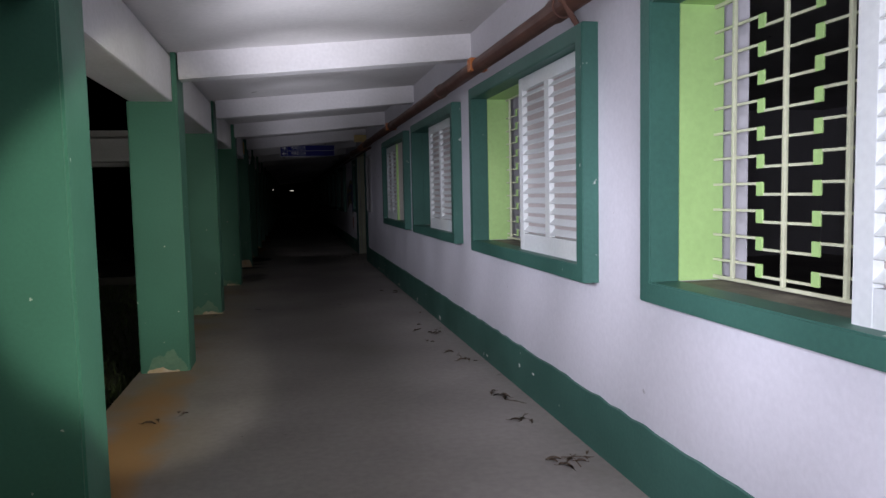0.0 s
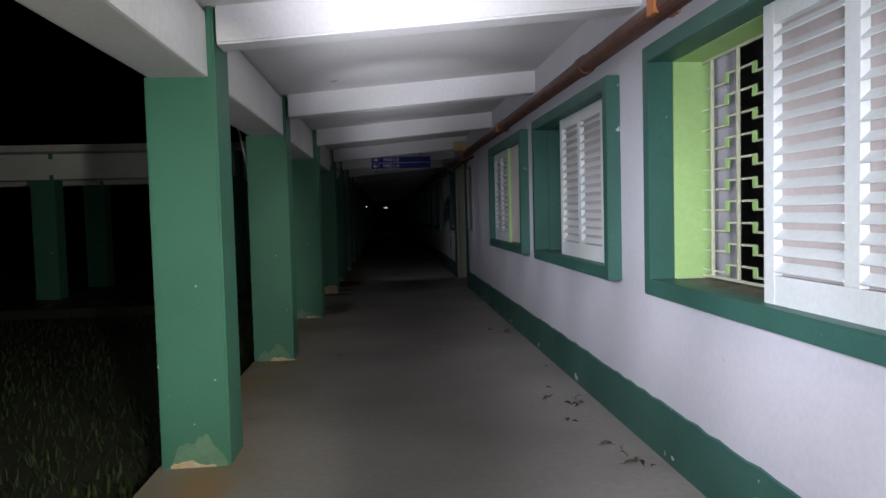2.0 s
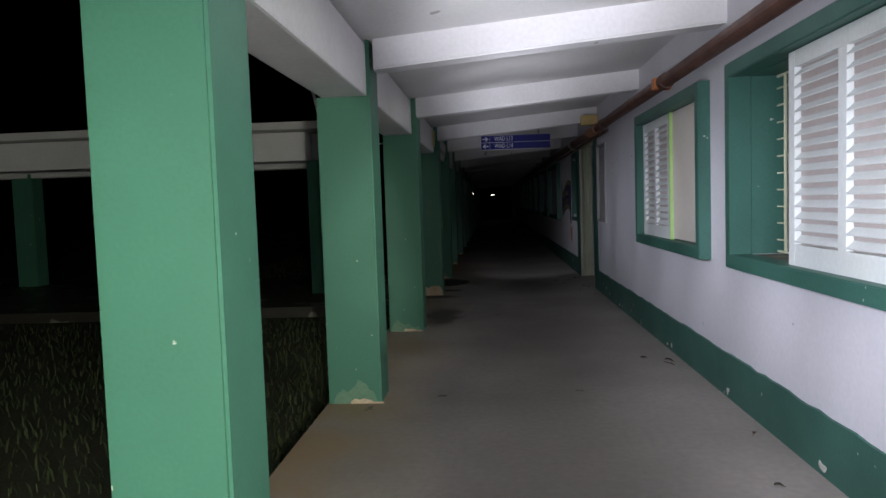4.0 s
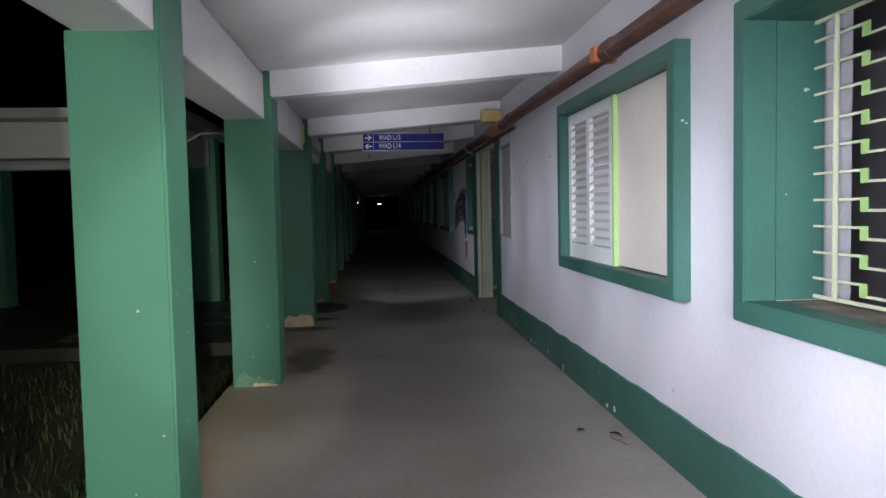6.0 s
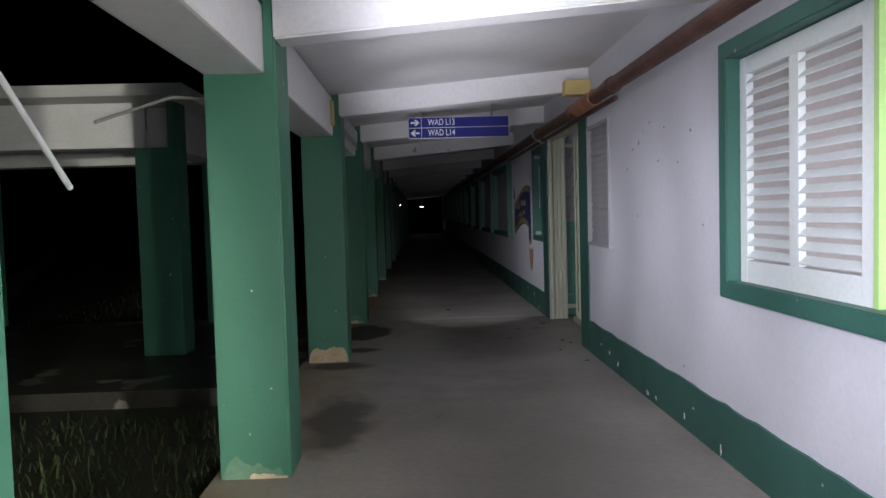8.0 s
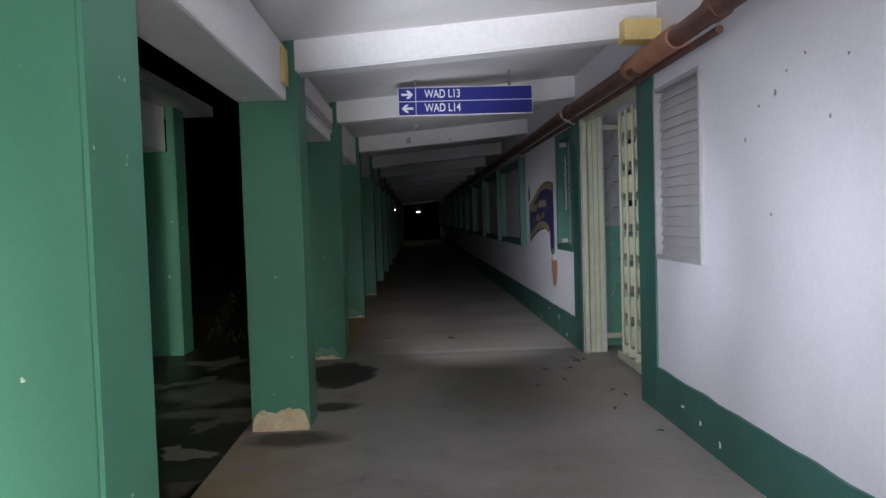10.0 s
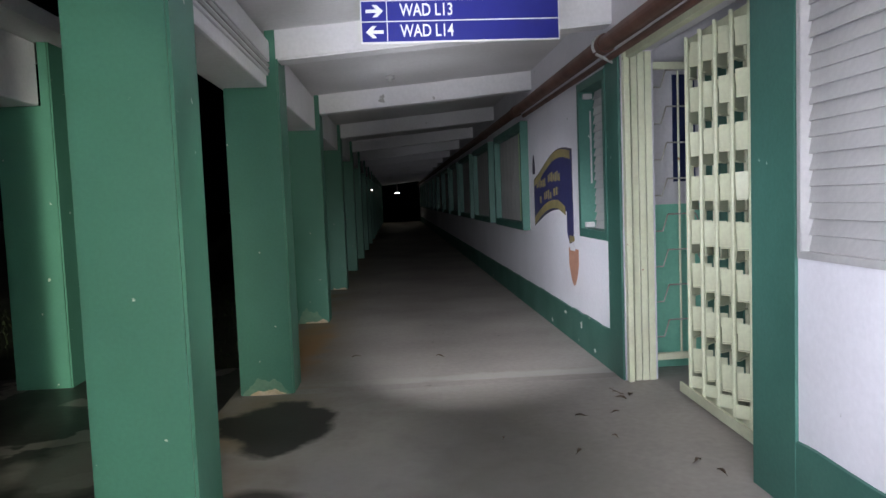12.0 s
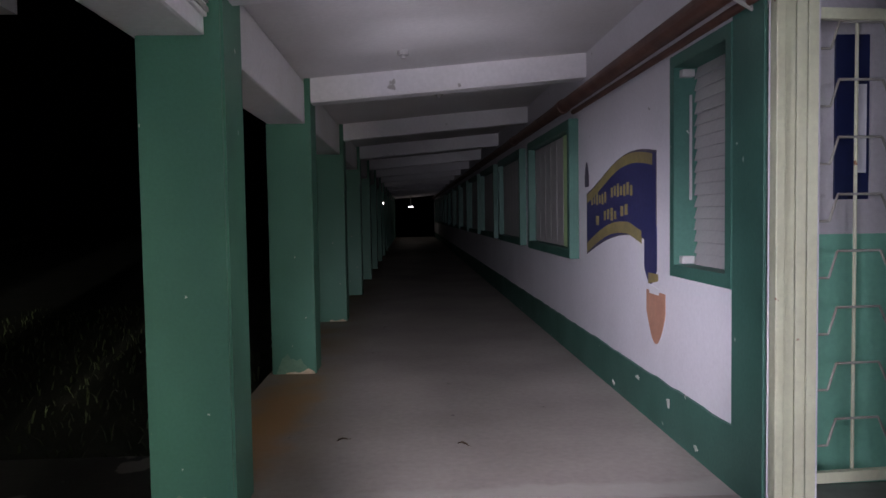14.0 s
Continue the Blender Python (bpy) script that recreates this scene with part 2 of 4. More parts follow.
def add_box(bm, x0, x1, y0, y1, z0, z1, bevel=0.0):
    r = bmesh.ops.create_cube(bm, size=1.0, matrix=Matrix.Translation(((x0 + x1) / 2, (y0 + y1) / 2, (z0 + z1) / 2)) @ Matrix.Diagonal((x1 - x0, y1 - y0, z1 - z0, 1)))
    if bevel:
        edges = {e for v in r["verts"] for e in v.link_edges}
        bmesh.ops.bevel(bm, geom=list(edges), offset=bevel, segments=2, profile=0.6, affect="EDGES")


def add_rod(bm, a, b, r, sides=8):
    a, b = Vector(a), Vector(b)
    m = Matrix.Translation((a + b) / 2) @ (b - a).to_track_quat("Z", "Y").to_matrix().to_4x4()
    bmesh.ops.create_cone(bm, cap_ends=True, segments=sides, radius1=r, radius2=r, depth=(b - a).length, matrix=m)


def mesh_from(name, bm, mat, smooth=False):
    me = bpy.data.meshes.new(name)
    bmesh.ops.recalc_face_normals(bm, faces=bm.faces)
    bm.to_mesh(me)
    bm.free()
    me.materials.append(mat)
    if smooth:
        for p in me.polygons:
            p.use_smooth = True
    return me


def part(name, bm, mat, parent=None, label="", smooth=False):
    """One mesh object, under its thing where a parent is given. The bmesh is in the parent's own space."""
    ob = new(name, mesh_from(name, bm, mat, smooth))
    if parent:
        ob.parent = parent
    if label:
        ob["label"] = label
    return ob


def box_part(name, dims, mat, parent=None, label="", bevel=0.0):
    bm = bmesh.new()
    add_box(bm, *dims, bevel=bevel)
    return part(name, bm, mat, parent, label)


def shared(name, me, parent, at=(0, 0, 0), turn=(0, 0, 0)):
    ob = new(name, me)
    ob.parent = parent
    ob.matrix_basis = pose(*at, *turn)
    return ob


def pierced_wall(name, mat, x0, x1, y0, y1, z0, z1, holes):
    """A wall along y with openings (y0, y1, z0, z1) that go right through it."""
    ys = sorted({y0, y1, *[v for h in holes for v in h[:2]]})
    zs = sorted({z0, z1, *[v for h in holes for v in h[2:]]})
    solid = lambda i, k: 0 <= i < len(ys) - 1 and 0 <= k < len(zs) - 1 and not any(
        h[0] < (ys[i] + ys[i + 1]) / 2 < h[1] and h[2] < (zs[k] + zs[k + 1]) / 2 < h[3] for h in holes)
    verts, faces = [], []

    def quad(*c):
        faces.append(tuple(range(len(verts), len(verts) + 4)))
        verts.extend(c)

    for i in range(len(ys) - 1):
        for k in range(len(zs) - 1):
            if not solid(i, k):
                continue
            a, b, c, d = ys[i], ys[i + 1], zs[k], zs[k + 1]
            quad((x0, a, c), (x0, a, d), (x0, b, d), (x0, b, c))
            quad((x1, a, c), (x1, b, c), (x1, b, d), (x1, a, d))
            if not solid(i - 1, k):
                quad((x0, a, c), (x1, a, c), (x1, a, d), (x0, a, d))
            if not solid(i + 1, k):
                quad((x0, b, c), (x0, b, d), (x1, b, d), (x1, b, c))
            if not solid(i, k - 1):
                quad((x0, a, c), (x0, b, c), (x1, b, c), (x1, a, c))
            if not solid(i, k + 1):
                quad((x0, a, d), (x1, a, d), (x1, b, d), (x0, b, d))
    me = bpy.data.meshes.new(name)
    me.from_pydata(verts, [], faces)
    bm = bmesh.new()
    bm.from_mesh(me)
    bmesh.ops.remove_doubles(bm, verts=bm.verts, dist=1e-5)
    bmesh.ops.recalc_face_normals(bm, faces=bm.faces)
    bm.to_mesh(me)
    bm.free()
    me.materials.append(mat)
    return new(name, me)


# ---- the plan ----
WX, WB = 1.79, 2.03                    # corridor side and room side of the long wall
SILLS = (0.922, 0.922, 0.922, 0.934, 0.934)   # underside of each window surround
HEADS = (2.264, 2.264, 2.264, 2.245, 2.245)
SILL_Z, HEAD_Z = 0.945, 2.245          # the windows beyond the gate
END = 60.0
PILLARS = [-5.1, -2.2, 0.74, 3.67, 6.705, 9.646, 12.509, 15.55, 17.99, 21.03, 24.13]
PILLARS += [27.2 + 3.05 * i for i in range(11)]
WINDOWS = [(-1.84, 0.50), (1.13, 3.48), (4.10, 6.48), (7.12, 9.45), (10.05, 12.37)]
FARWIN = [(21.35 + 2.97 * i, 23.68 + 2.97 * i) for i in range(12)]
GATE = (15.98, 17.855)
roof = lambda x: 2.575 + 0.085 * (x + 0.56)   # the ceiling rises towards the wall

# ---- large structure ----
holes = [(a + 0.07, b - 0.07, c + 0.07, d - 0.07) for (a, b), c, d in zip(WINDOWS, SILLS, HEADS)]
holes += [(a + 0.07, b - 0.07, SILL_Z + 0.07, HEAD_Z - 0.07) for a, b in FARWIN]
holes += [(*GATE, -0.05, 2.34), (14.85, 15.58, 1.09, 2.19), (18.20, 18.935, 1.03, 2.24)]
wall = tagged(pierced_wall("wall_east", WALL, WX, WB, -6, END, -0.05, 2.95, holes), "white painted plaster wall of the ward corridor", "wall", kind="structure")

bm = bmesh.new()
add_box(bm, -1.04, WB + 0.02, -6, END, -0.3, 0.0)
tagged(part("floor", bm, FLOOR), "worn grey cement corridor floor with stains and a painted beam rim", "floor", kind="structure")
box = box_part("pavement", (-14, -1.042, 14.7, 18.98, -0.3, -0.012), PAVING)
tagged(box, "dark grey cement crossing between the walkways", "pavement", kind="structure")

bm = bmesh.new()
cor = [(-1.35, roof(-1.35)), (WB, roof(WB)), (WB, roof(WB) + 0.12), (-1.35, roof(-1.35) + 0.12)]
rings = [[bm.verts.new((x, y, z)) for x, z in cor] for y in (-6, END)]
bm.faces.new(rings[0]), bm.faces.new(rings[1][::-1])
for i in range(4):
    bm.faces.new((rings[0][i], rings[0][(i + 1) % 4], rings[1][(i + 1) % 4], rings[1][i]))
tagged(part("ceiling", bm, CEIL), "pale sloping concrete ceiling slab", "ceiling", kind="structure")

box_part("wall_behind", (-1.04, WB, -6.2, -6.0, 0, 3), WALL)
tagged(bpy.data.objects["wall_behind"], "plain white plaster end wall", "wall", kind="structure")

# ground outside: one sheet of soil under the grass, down a step from the floor
bm = bmesh.new()
bmesh.ops.create_grid(bm, x_segments=2, y_segments=2, size=0.5, matrix=Matrix.Translation((-60, 30, -0.16)) @ Matrix.Diagonal((400, 400, 1, 1)))
tagged(part("ground", bm, SOIL), "dark grassy soil of the courtyard at night", "ground", kind="structure")

# cross beams under the slab
beam_group = "white cross beams under the corridor ceiling"


def cross_beam(y):
    bm = bmesh.new()
    w = 0.10
    a, b = -0.62, WX + 0.01
    sec = [(a, roof(a) - 0.21), (b, roof(b) - 0.21), (b, roof(b) + 0.01), (a, roof(a) + 0.01)]
    r = [[bm.verts.new((x, y + s * w, z)) for x, z in sec] for s in (-1, 1)]
    bm.faces.new(r[0]), bm.faces.new(r[1][::-1])
    for i in range(4):
        bm.faces.new((r[0][i], r[0][(i + 1) % 4], r[1][(i + 1) % 4], r[1][i]))
    low = [e for e in bm.edges if abs(e.verts[0].co.y - e.verts[1].co.y) < 1e-6 and all(v.co.z < roof(v.co.x) - 0.1 for v in e.verts)]
    bmesh.ops.bevel(bm, geom=low, offset=0.012, segments=2, affect="EDGES")
    ob = part("ceiling_beam", bm, BEAM)
    return tagged(ob, "white painted concrete beam across the corridor ceiling", "beam", beam_group, "structure")


for y in PILLARS:
    cross_beam(y + 0.11)

# the beam along the pillar heads
bm = bmesh.new()
add_box(bm, -1.0, -0.675, -6, END, 2.18, 2.545, bevel=0.018)
tagged(part("edge_beam", bm, BEAM), "white concrete beam resting along the pillar heads", "beam", kind="structure")


def pillar_mesh(w0, w1, depth, top, cap_x, cap_z):
    """A square pillar with a notch at the head in which the edge beam lies."""
    bm = bmesh.new()
    sec = [(w0, -0.3), (w1, -0.3), (w1, top), (cap_x, top), (cap_x, cap_z), (w0, cap_z)]
    r = [[bm.verts.new((x, y, z)) for x, z in sec] for y in (0, depth)]
    bm.faces.new(r[0]), bm.faces.new(r[1][::-1])
    for i in range(6):
        bm.faces.new((r[0][i], r[0][(i + 1) % 6], r[1][(i + 1) % 6], r[1][i]))
    bmesh.ops.bevel(bm, geom=[e for e in bm.edges if abs(e.verts[0].co.z - e.verts[1].co.z) > 1.5], offset=0.012, segments=2, affect="EDGES")
    return mesh_from("pillar", bm, GREEN)


LEANS = {6.705: -0.01, 9.646: -0.025, 12.509: 0.012, 15.55: 0.026, 17.99: 0.033}   # pillars that stand a little off the line


def plaster_patch(rng, x0, x1, height, ragged):
    """Bare plaster at the foot of a pillar, with a ragged upper edge, a few millimetres proud of the shaft."""
    bm = bmesh.new()
    n = 24
    lo, hi = [], []
    a, b, c = (6.28 * rng.random() for _ in range(3))
    for i in range(n + 1):
        x = x0 + (x1 - x0) * i / n
        wave = 0.5 + 0.28 * math.sin(19 * x + a) + 0.16 * math.sin(47 * x + b) + 0.06 * math.sin(113 * x + c)
        z = max(0.012, height * (1 - ragged * wave - 0.05 * rng.random()) * (1 - 0.8 * (2 * i / n - 1) ** 8))
        lo.append((x, 0.0)), hi.append((x, z))
    v = [[bm.verts.new((x, y, z)) for x, z in row] for row in (lo, hi) for y in (-0.005, 0.002)]
    for i in range(n):
        bm.faces.new((v[0][i], v[0][i + 1], v[2][i + 1], v[2][i]))
        bm.faces.new((v[2][i], v[2][i + 1], v[3][i + 1], v[3][i]))
    return bm


rng = random.Random(4)
for i, y in enumerate(PILLARS):
    off = LEANS.get(y, 0.0)
    ob = new("pillar", pillar_mesh(-1.008 + off, -0.624 + off, 0.36, 2.60, -0.672, 2.182))
    ob.location = (0, y, 0)
    tagged(ob, "square green painted concrete pillar with chipped paint", "pillar", "green pillars along the corridor", "structure")
    if abs(y - 15.55) < 0.1:
        ob["label"] = "green concrete pillar with bare plaster foot beside a wet patch"
        part("plaster_patch", plaster_patch(rng, -1.004 + off, -0.628 + off, 0.17, 0.3), PLASTER, ob, "bare orange plaster")
    elif 2 < y < 26:
        a = -1.0 + 0.2 * rng.random()
        part("plaster_patch", plaster_patch(rng, a, min(a + 0.25, -0.632), 0.05, 0.9), PLASTER, ob, "flaked pale plaster")

# paler scuffed paint at the feet of some pillars
SCUFF = material("scuffed_green", (0.15, 0.27, 0.18), 0.7, (0.11, 0.22, 0.15), 0.1, 6, 40, 0.1)
for ob in [o for o in scene.objects if o.name.startswith("pillar") and 5 < o.location.y < 22]:
    k = rng.random()
    off = LEANS.get(round(ob.location.y, 3), 0.0)
    a = -1.002 + off + 0.05 * k
    bm = plaster_patch(rng, a, -0.632 + off - 0.06 * rng.random(), 0.12 + 0.10 * k, 0.7)
    bmesh.ops.translate(bm, vec=(0, 0.0025, 0), verts=bm.verts)
    part("scuff", bm, SCUFF, ob, "pale scuffed paint")

# the walkway that crosses from the other ward: pillars in pairs, beams and roof
FAR = pillar_mesh(-0.215, 0.215, 0.36, 2.66, 0.135, 2.181)
for x in (-2.615, -5.95, -9.3, -12.6):
    for y in (16.27, 18.58):
        ob = new("pillar", FAR)
        ob.location = (x, y, 0)
        tagged(ob, "dark green concrete pillar of the crossing walkway", "pillar", "green pillars of the crossing walkway", "structure")
bm = bmesh.new()
add_box(bm, -2.82, -2.49, 16.632, 18.578, 2.18, 2.655, bevel=0.015)
tagged(part("edge_beam", bm, BEAM), "grey-white end beam of the crossing walkway", "beam", kind="structure")
for y in (16.28, 18.59):
    bm = bmesh.new()
    add_box(bm, -14, -2.83, y, y + 0.34, 2.186, 2.655, bevel=0.015)
    add_box(bm, -14, -2.835, y - 0.012, y + 0.01, 2.27, 2.56, bevel=0.004)
    tagged(part("edge_beam", bm, BEAM), "grey-white beam along the crossing walkway", "beam", kind="structure")
tagged(box_part("roof_slab", (-14, -2.2, 15.9, 19.4, 2.662, 2.78), CEIL), "concrete roof slab over the crossing walkway", "roof", kind="structure")

# ---- wall trim ----


def wavy_band(name, y0, y1, x0, x1, z0, z1, mat, wave, rng, step=0.12):
    """A painted plinth whose upper edge wanders a little."""
    bm = bmesh.new()
    n = max(2, int((y1 - y0) / step))
    rows = []
    for i in range(n + 1):
        y = y0 + (y1 - y0) * i / n
        z = z1 + wave * (rng.random() - 0.5)
        rows.append([bm.verts.new(c) for c in ((x0, y, z0), (x0, y, z - 0.006), (x1, y, z), (x1, y, z0))])
    for a, b in zip(rows, rows[1:]):
        for i in range(4):
            bm.faces.new((a[i], a[(i + 1) % 4], b[(i + 1) % 4], b[i]))
    bm.faces.new(rows[0][::-1]), bm.faces.new(rows[-1])
    return part(name, bm, mat)


for a, b in ((-6, 15.63), (18.165, END)):
    tagged(wavy_band("baseboard", a, b, WX - 0.012, WX + 0.01, 0, 0.315, DARKGREEN, 0.014, rng), "dark green painted plinth band with chips", "baseboard", kind="structure")
for a, b in ((15.63, GATE[0]), (GATE[1], 18.165)):
    tagged(box_part("trim", (WX - 0.014, WX + 0.01, a, b, 0, 2.34), DARKGREEN, bevel=0.004), "dark green painted band beside the gate", "trim", kind="structure")
for a, b in ((GATE[0], GATE[1]),):
    tagged(box_part("trim", (WX - 0.012, WX + 0.01, a, b, 2.342, 2.40), BEAM), "pale painted lintel edge over the gate", "trim", kind="structure")

# rooms behind the wall, closed and dark
bm = bmesh.new()
add_box(bm, WB + 0.022, 11.2, -6, END, -0.3, -0.002)
tagged(part("floor", bm, FLOOR), "dusty cement floor of the dark wards", "floor", kind="structure")
tagged(box_part("wall_rooms", (11.0, 11.2, -6, END, 0, 2.95), INSIDE), "white back wall of the dark wards", "wall", kind="structure")
tagged(box_part("ceiling", (WB, 11.2, -6, END, 2.95, 3.05), CEIL), "plain ceiling over the dark wards", "ceiling", kind="structure")
for y in (13.6, 20.2):
    tagged(box_part("wall_partition", (WB + 0.002, 10.998, y - 0.06, y + 0.06, 0, 2.948), INSIDE), "white plaster wall between two wards", "wall", kind="structure")
for y in (18.26,):
    tagged(box_part("wall_partition", (WB + 0.002, 10.998, y - 0.06, y + 0.06, 0, 2.948), INSIDE), "white lobby wall behind the gate", "wall", kind="structure")
    tagged(box_part("trim", (WB + 0.03, 10.998, y - 0.068, y - 0.061, 0, 1.25), MINT), "mint green dado on the lobby wall", "dado", kind="structure")
tagged(box_part("wall_partition", (WB + 0.002, 10.998, 15.5, 15.62, 0, 2.948), INSIDE), "white lobby wall behind the gate", "wall", kind="structure")

# piers inside, between the windows
for (a, b), (c, d) in zip(WINDOWS, WINDOWS[1:]):
    tagged(box_part("wall_pier", (WB + 0.002, WB + 0.21, b + 0.02, c - 0.02, 0, 2.948), INSIDE), "white plaster pier between two windows inside", "wall", kind="structure")

# ---- windows ----


def frame_ring(bm, x0, x1, y0, y1, z0, z1, w, bevel=0.006):
    """A surround cut from one piece: outer and inner rectangle, with depth."""
    o = [(y0, z0), (y1, z0), (y1, z1), (y0, z1)]
    i = [(y0 + w, z0 + w), (y1 - w, z0 + w), (y1 - w, z1 - w), (y0 + w, z1 - w)]
    V = [[bm.verts.new((x, y, z)) for y, z in c] for c in (o, i) for x in (x0, x1)]
    for k in range(4):
        j = (k + 1) % 4
        bm.faces.new((V[0][k], V[0][j], V[2][j], V[2][k]))
        bm.faces.new((V[1][k], V[3][k], V[3][j], V[1][j]))
        bm.faces.new((V[0][k], V[1][k], V[1][j], V[0][j]))
        bm.faces.new((V[2][k], V[2][j], V[3][j], V[3][k]))
    if bevel:
        e = [e for e in bm.edges if all(abs(v.co.x - x0) < 1e-6 for v in e.verts)]
        e = [x for x in e if len(x.link_faces) == 2]
        out = [x for x in e if not ((x.verts[0] in V[0]) ^ (x.verts[1] in V[0]))]
        bmesh.ops.bevel(bm, geom=out, offset=bevel, segments=2, affect="EDGES")


def slat_mesh(length):
    bm = bmesh.new()
    add_box(bm, -0.0035, 0.0035, 0, length, -0.026, 0.026, bevel=0.0015)
    return mesh_from("slat", bm, SHUTTER)


def shutter_leaf(parent, y0, y1, z0, z1, x, count=15, lime_edge=0):
    """A louvred leaf with two columns of slats."""
    d = 0.036
    mid = (y0 + y1) / 2 + 0.02
    bm = bmesh.new()
    st = 0.075
    add_box(bm, x, x + d, y0, y0 + st, z0, z1, 0.003)
    add_box(bm, x, x + d, y1 - st, y1, z0, z1, 0.003)
    add_box(bm, x + 0.001, x + d - 0.001, mid - 0.04, mid + 0.04, z0 + 0.115, z1 - 0.085, 0.003)
    add_box(bm, x + 0.001, x + d - 0.001, y0 + st, y1 - st, z0, z0 + 0.115, 0.003)
    add_box(bm, x + 0.001, x + d - 0.001, y0 + st, y1 - st, z1 - 0.085, z1, 0.003)
    leaf = part("shutter", bm, SHUTTER, parent, "white louvred wooden shutter")
    for a, b in ((y0 + st, mid - 0.04), (mid + 0.04, y1 - st)):
        me = slat_mesh(b - a)
        for k in range(count):
            z = z0 + 0.115 + (z1 - z0 - 0.2) * (k + 0.5) / count
            shared("slat", me, leaf, (x + d / 2, a, z), (0, 48, 0))
    # added board: its colour stands in for the shade between the slats
    box_part("slat_gap_fill", (x + d + 0.002, x + d + 0.014, y0 + 0.02, y1 - 0.02, z0 + 0.02, z1 - 0.02), BACK, leaf, "added pinkish board in the tone of the shaded slat gaps")
    if lime_edge:
        a, b = (y0 - 0.03, y0 - 0.001) if lime_edge < 0 else (y1 + 0.001, y1 + 0.03)
        box_part("shutter_edge", (x - 0.004, x + d + 0.004, a, b, z0, z1), LIME, leaf, "lime green edge strip")
    return leaf


def window_grille(parent, y0, y1, z0, z1, x):
    """Bars with stepped cross rods and small plates at the steps."""
    bm = bmesh.new()
    add_box(bm, x - 0.006, x + 0.006, y0, y1, z0, z0 + 0.014)
    add_box(bm, x - 0.006, x + 0.006, y0, y1, z1 - 0.014, z1)
    g = part("grille", bm, CREAM, parent, "cream steel window grille with stepped rods")
    n = max(2, round((y1 - y0) / 0.29))
    pitch = (y1 - y0) / n
    bm = bmesh.new()
    add_box(bm, -0.008, 0.008, -0.008, 0.008, z0 + 0.013, z1 - 0.013, 0.003)
    bar = mesh_from("bar", bm, CREAM)
    for k in range(n):
        shared("bar", bar, g, (x - 0.014, y0 + pitch * (k + 0.5), 0))
    bm = bmesh.new()
    s = 0.021
    bounds = [pitch * k for k in range(n + 1)]
    for k in range(len(bounds) - 1):
        z = s if k % 2 == 0 else -s
        add_box(bm, -0.005, 0.005, bounds[k] - 0.005, bounds[k + 1] + 0.005, z - 0.005, z + 0.005)
    rod = mesh_from("cross_rod", bm, CREAM)
    bm = bmesh.new()
    for b in bounds[1:-1]:
        add_box(bm, -0.004, 0.004, b - 0.021, b + 0.021, -s - 0.006, s + 0.006, 0.0035)
    plates = mesh_from("step_plate", bm, LIME)
    rows = int((z1 - z0) / 0.106)
    for r in range(rows):
        z = z0 + 0.06 + r * 0.106
        o = shared("cross_rod", rod, g, (x, y0, z))
        p = new("step_plate", plates)
        p.parent = g
        p.matrix_basis = pose(x - 0.003, y0, z)
    return g


def window(index, y0, y1, z0, z1, leaves=(), boards=(), grille=True, reveal=None):
    bm = bmesh.new()
    frame_ring(bm, WX - 0.09, WX + 0.045, y0, y1, z0, z1, 0.09)
    w = part("window_%d" % index, bm, DARKGREEN)
    tagged(w, "dark green framed ward window with louvred shutters", "window", kind="structure")
    a, b, c, d = y0 + 0.09, y1 - 0.09, z0 + 0.09, z1 - 0.09
    x0, x1 = WX + 0.047, WB + 0.01
    for n, dims in (("jamb", (x0, x1, a - 0.03, a + 0.004, c, d)), ("jamb", (x0, x1, b - 0.004, b + 0.03, c, d)), ("head", (x0, x1, a + 0.005, b - 0.005, d - 0.004, d + 0.02))):
        box_part(n, dims, reveal or LIME, w, "painted window reveal")
    box_part("window_sill", (WX - 0.07, x1, a + 0.005, b - 0.005, c - 0.02, c - 0.003), SILL, w, "dusty brown sill board")
    if grille:
        window_grille(w, a + 0.006, b - 0.006, c + 0.008, d - 0.006, WB - 0.03)
    for l0, l1, edge in leaves:
        shutter_leaf(w, l0, l1, c - 0.003, d - 0.006, WX - 0.02, lime_edge=edge)
    for l0, l1 in boards:
        box_part("board", (WX + 0.006, WX + 0.03, l0, l1, c + 0.008, d - 0.006), BOARD, w, "cream solid shutter board", 0.003)
    return w


window(1, *WINDOWS[0], SILLS[0], HEADS[0], leaves=((-1.74, -0.65, 0),))
window(2, *WINDOWS[1], SILLS[1], HEADS[1], leaves=((1.23, 2.35, 0),))
window(3, *WINDOWS[2], SILLS[2], HEADS[2], leaves=((4.24, 5.35, 0),))
window(4, *WINDOWS[3], SILLS[3], HEADS[3], leaves=((7.41, 8.62, -1),), boards=((7.215, 7.36),), reveal=DARKGREEN)
window(5, *WINDOWS[4], SILLS[4], HEADS[4], leaves=((11.19, 12.27, -1),), boards=((10.15, 11.17),))
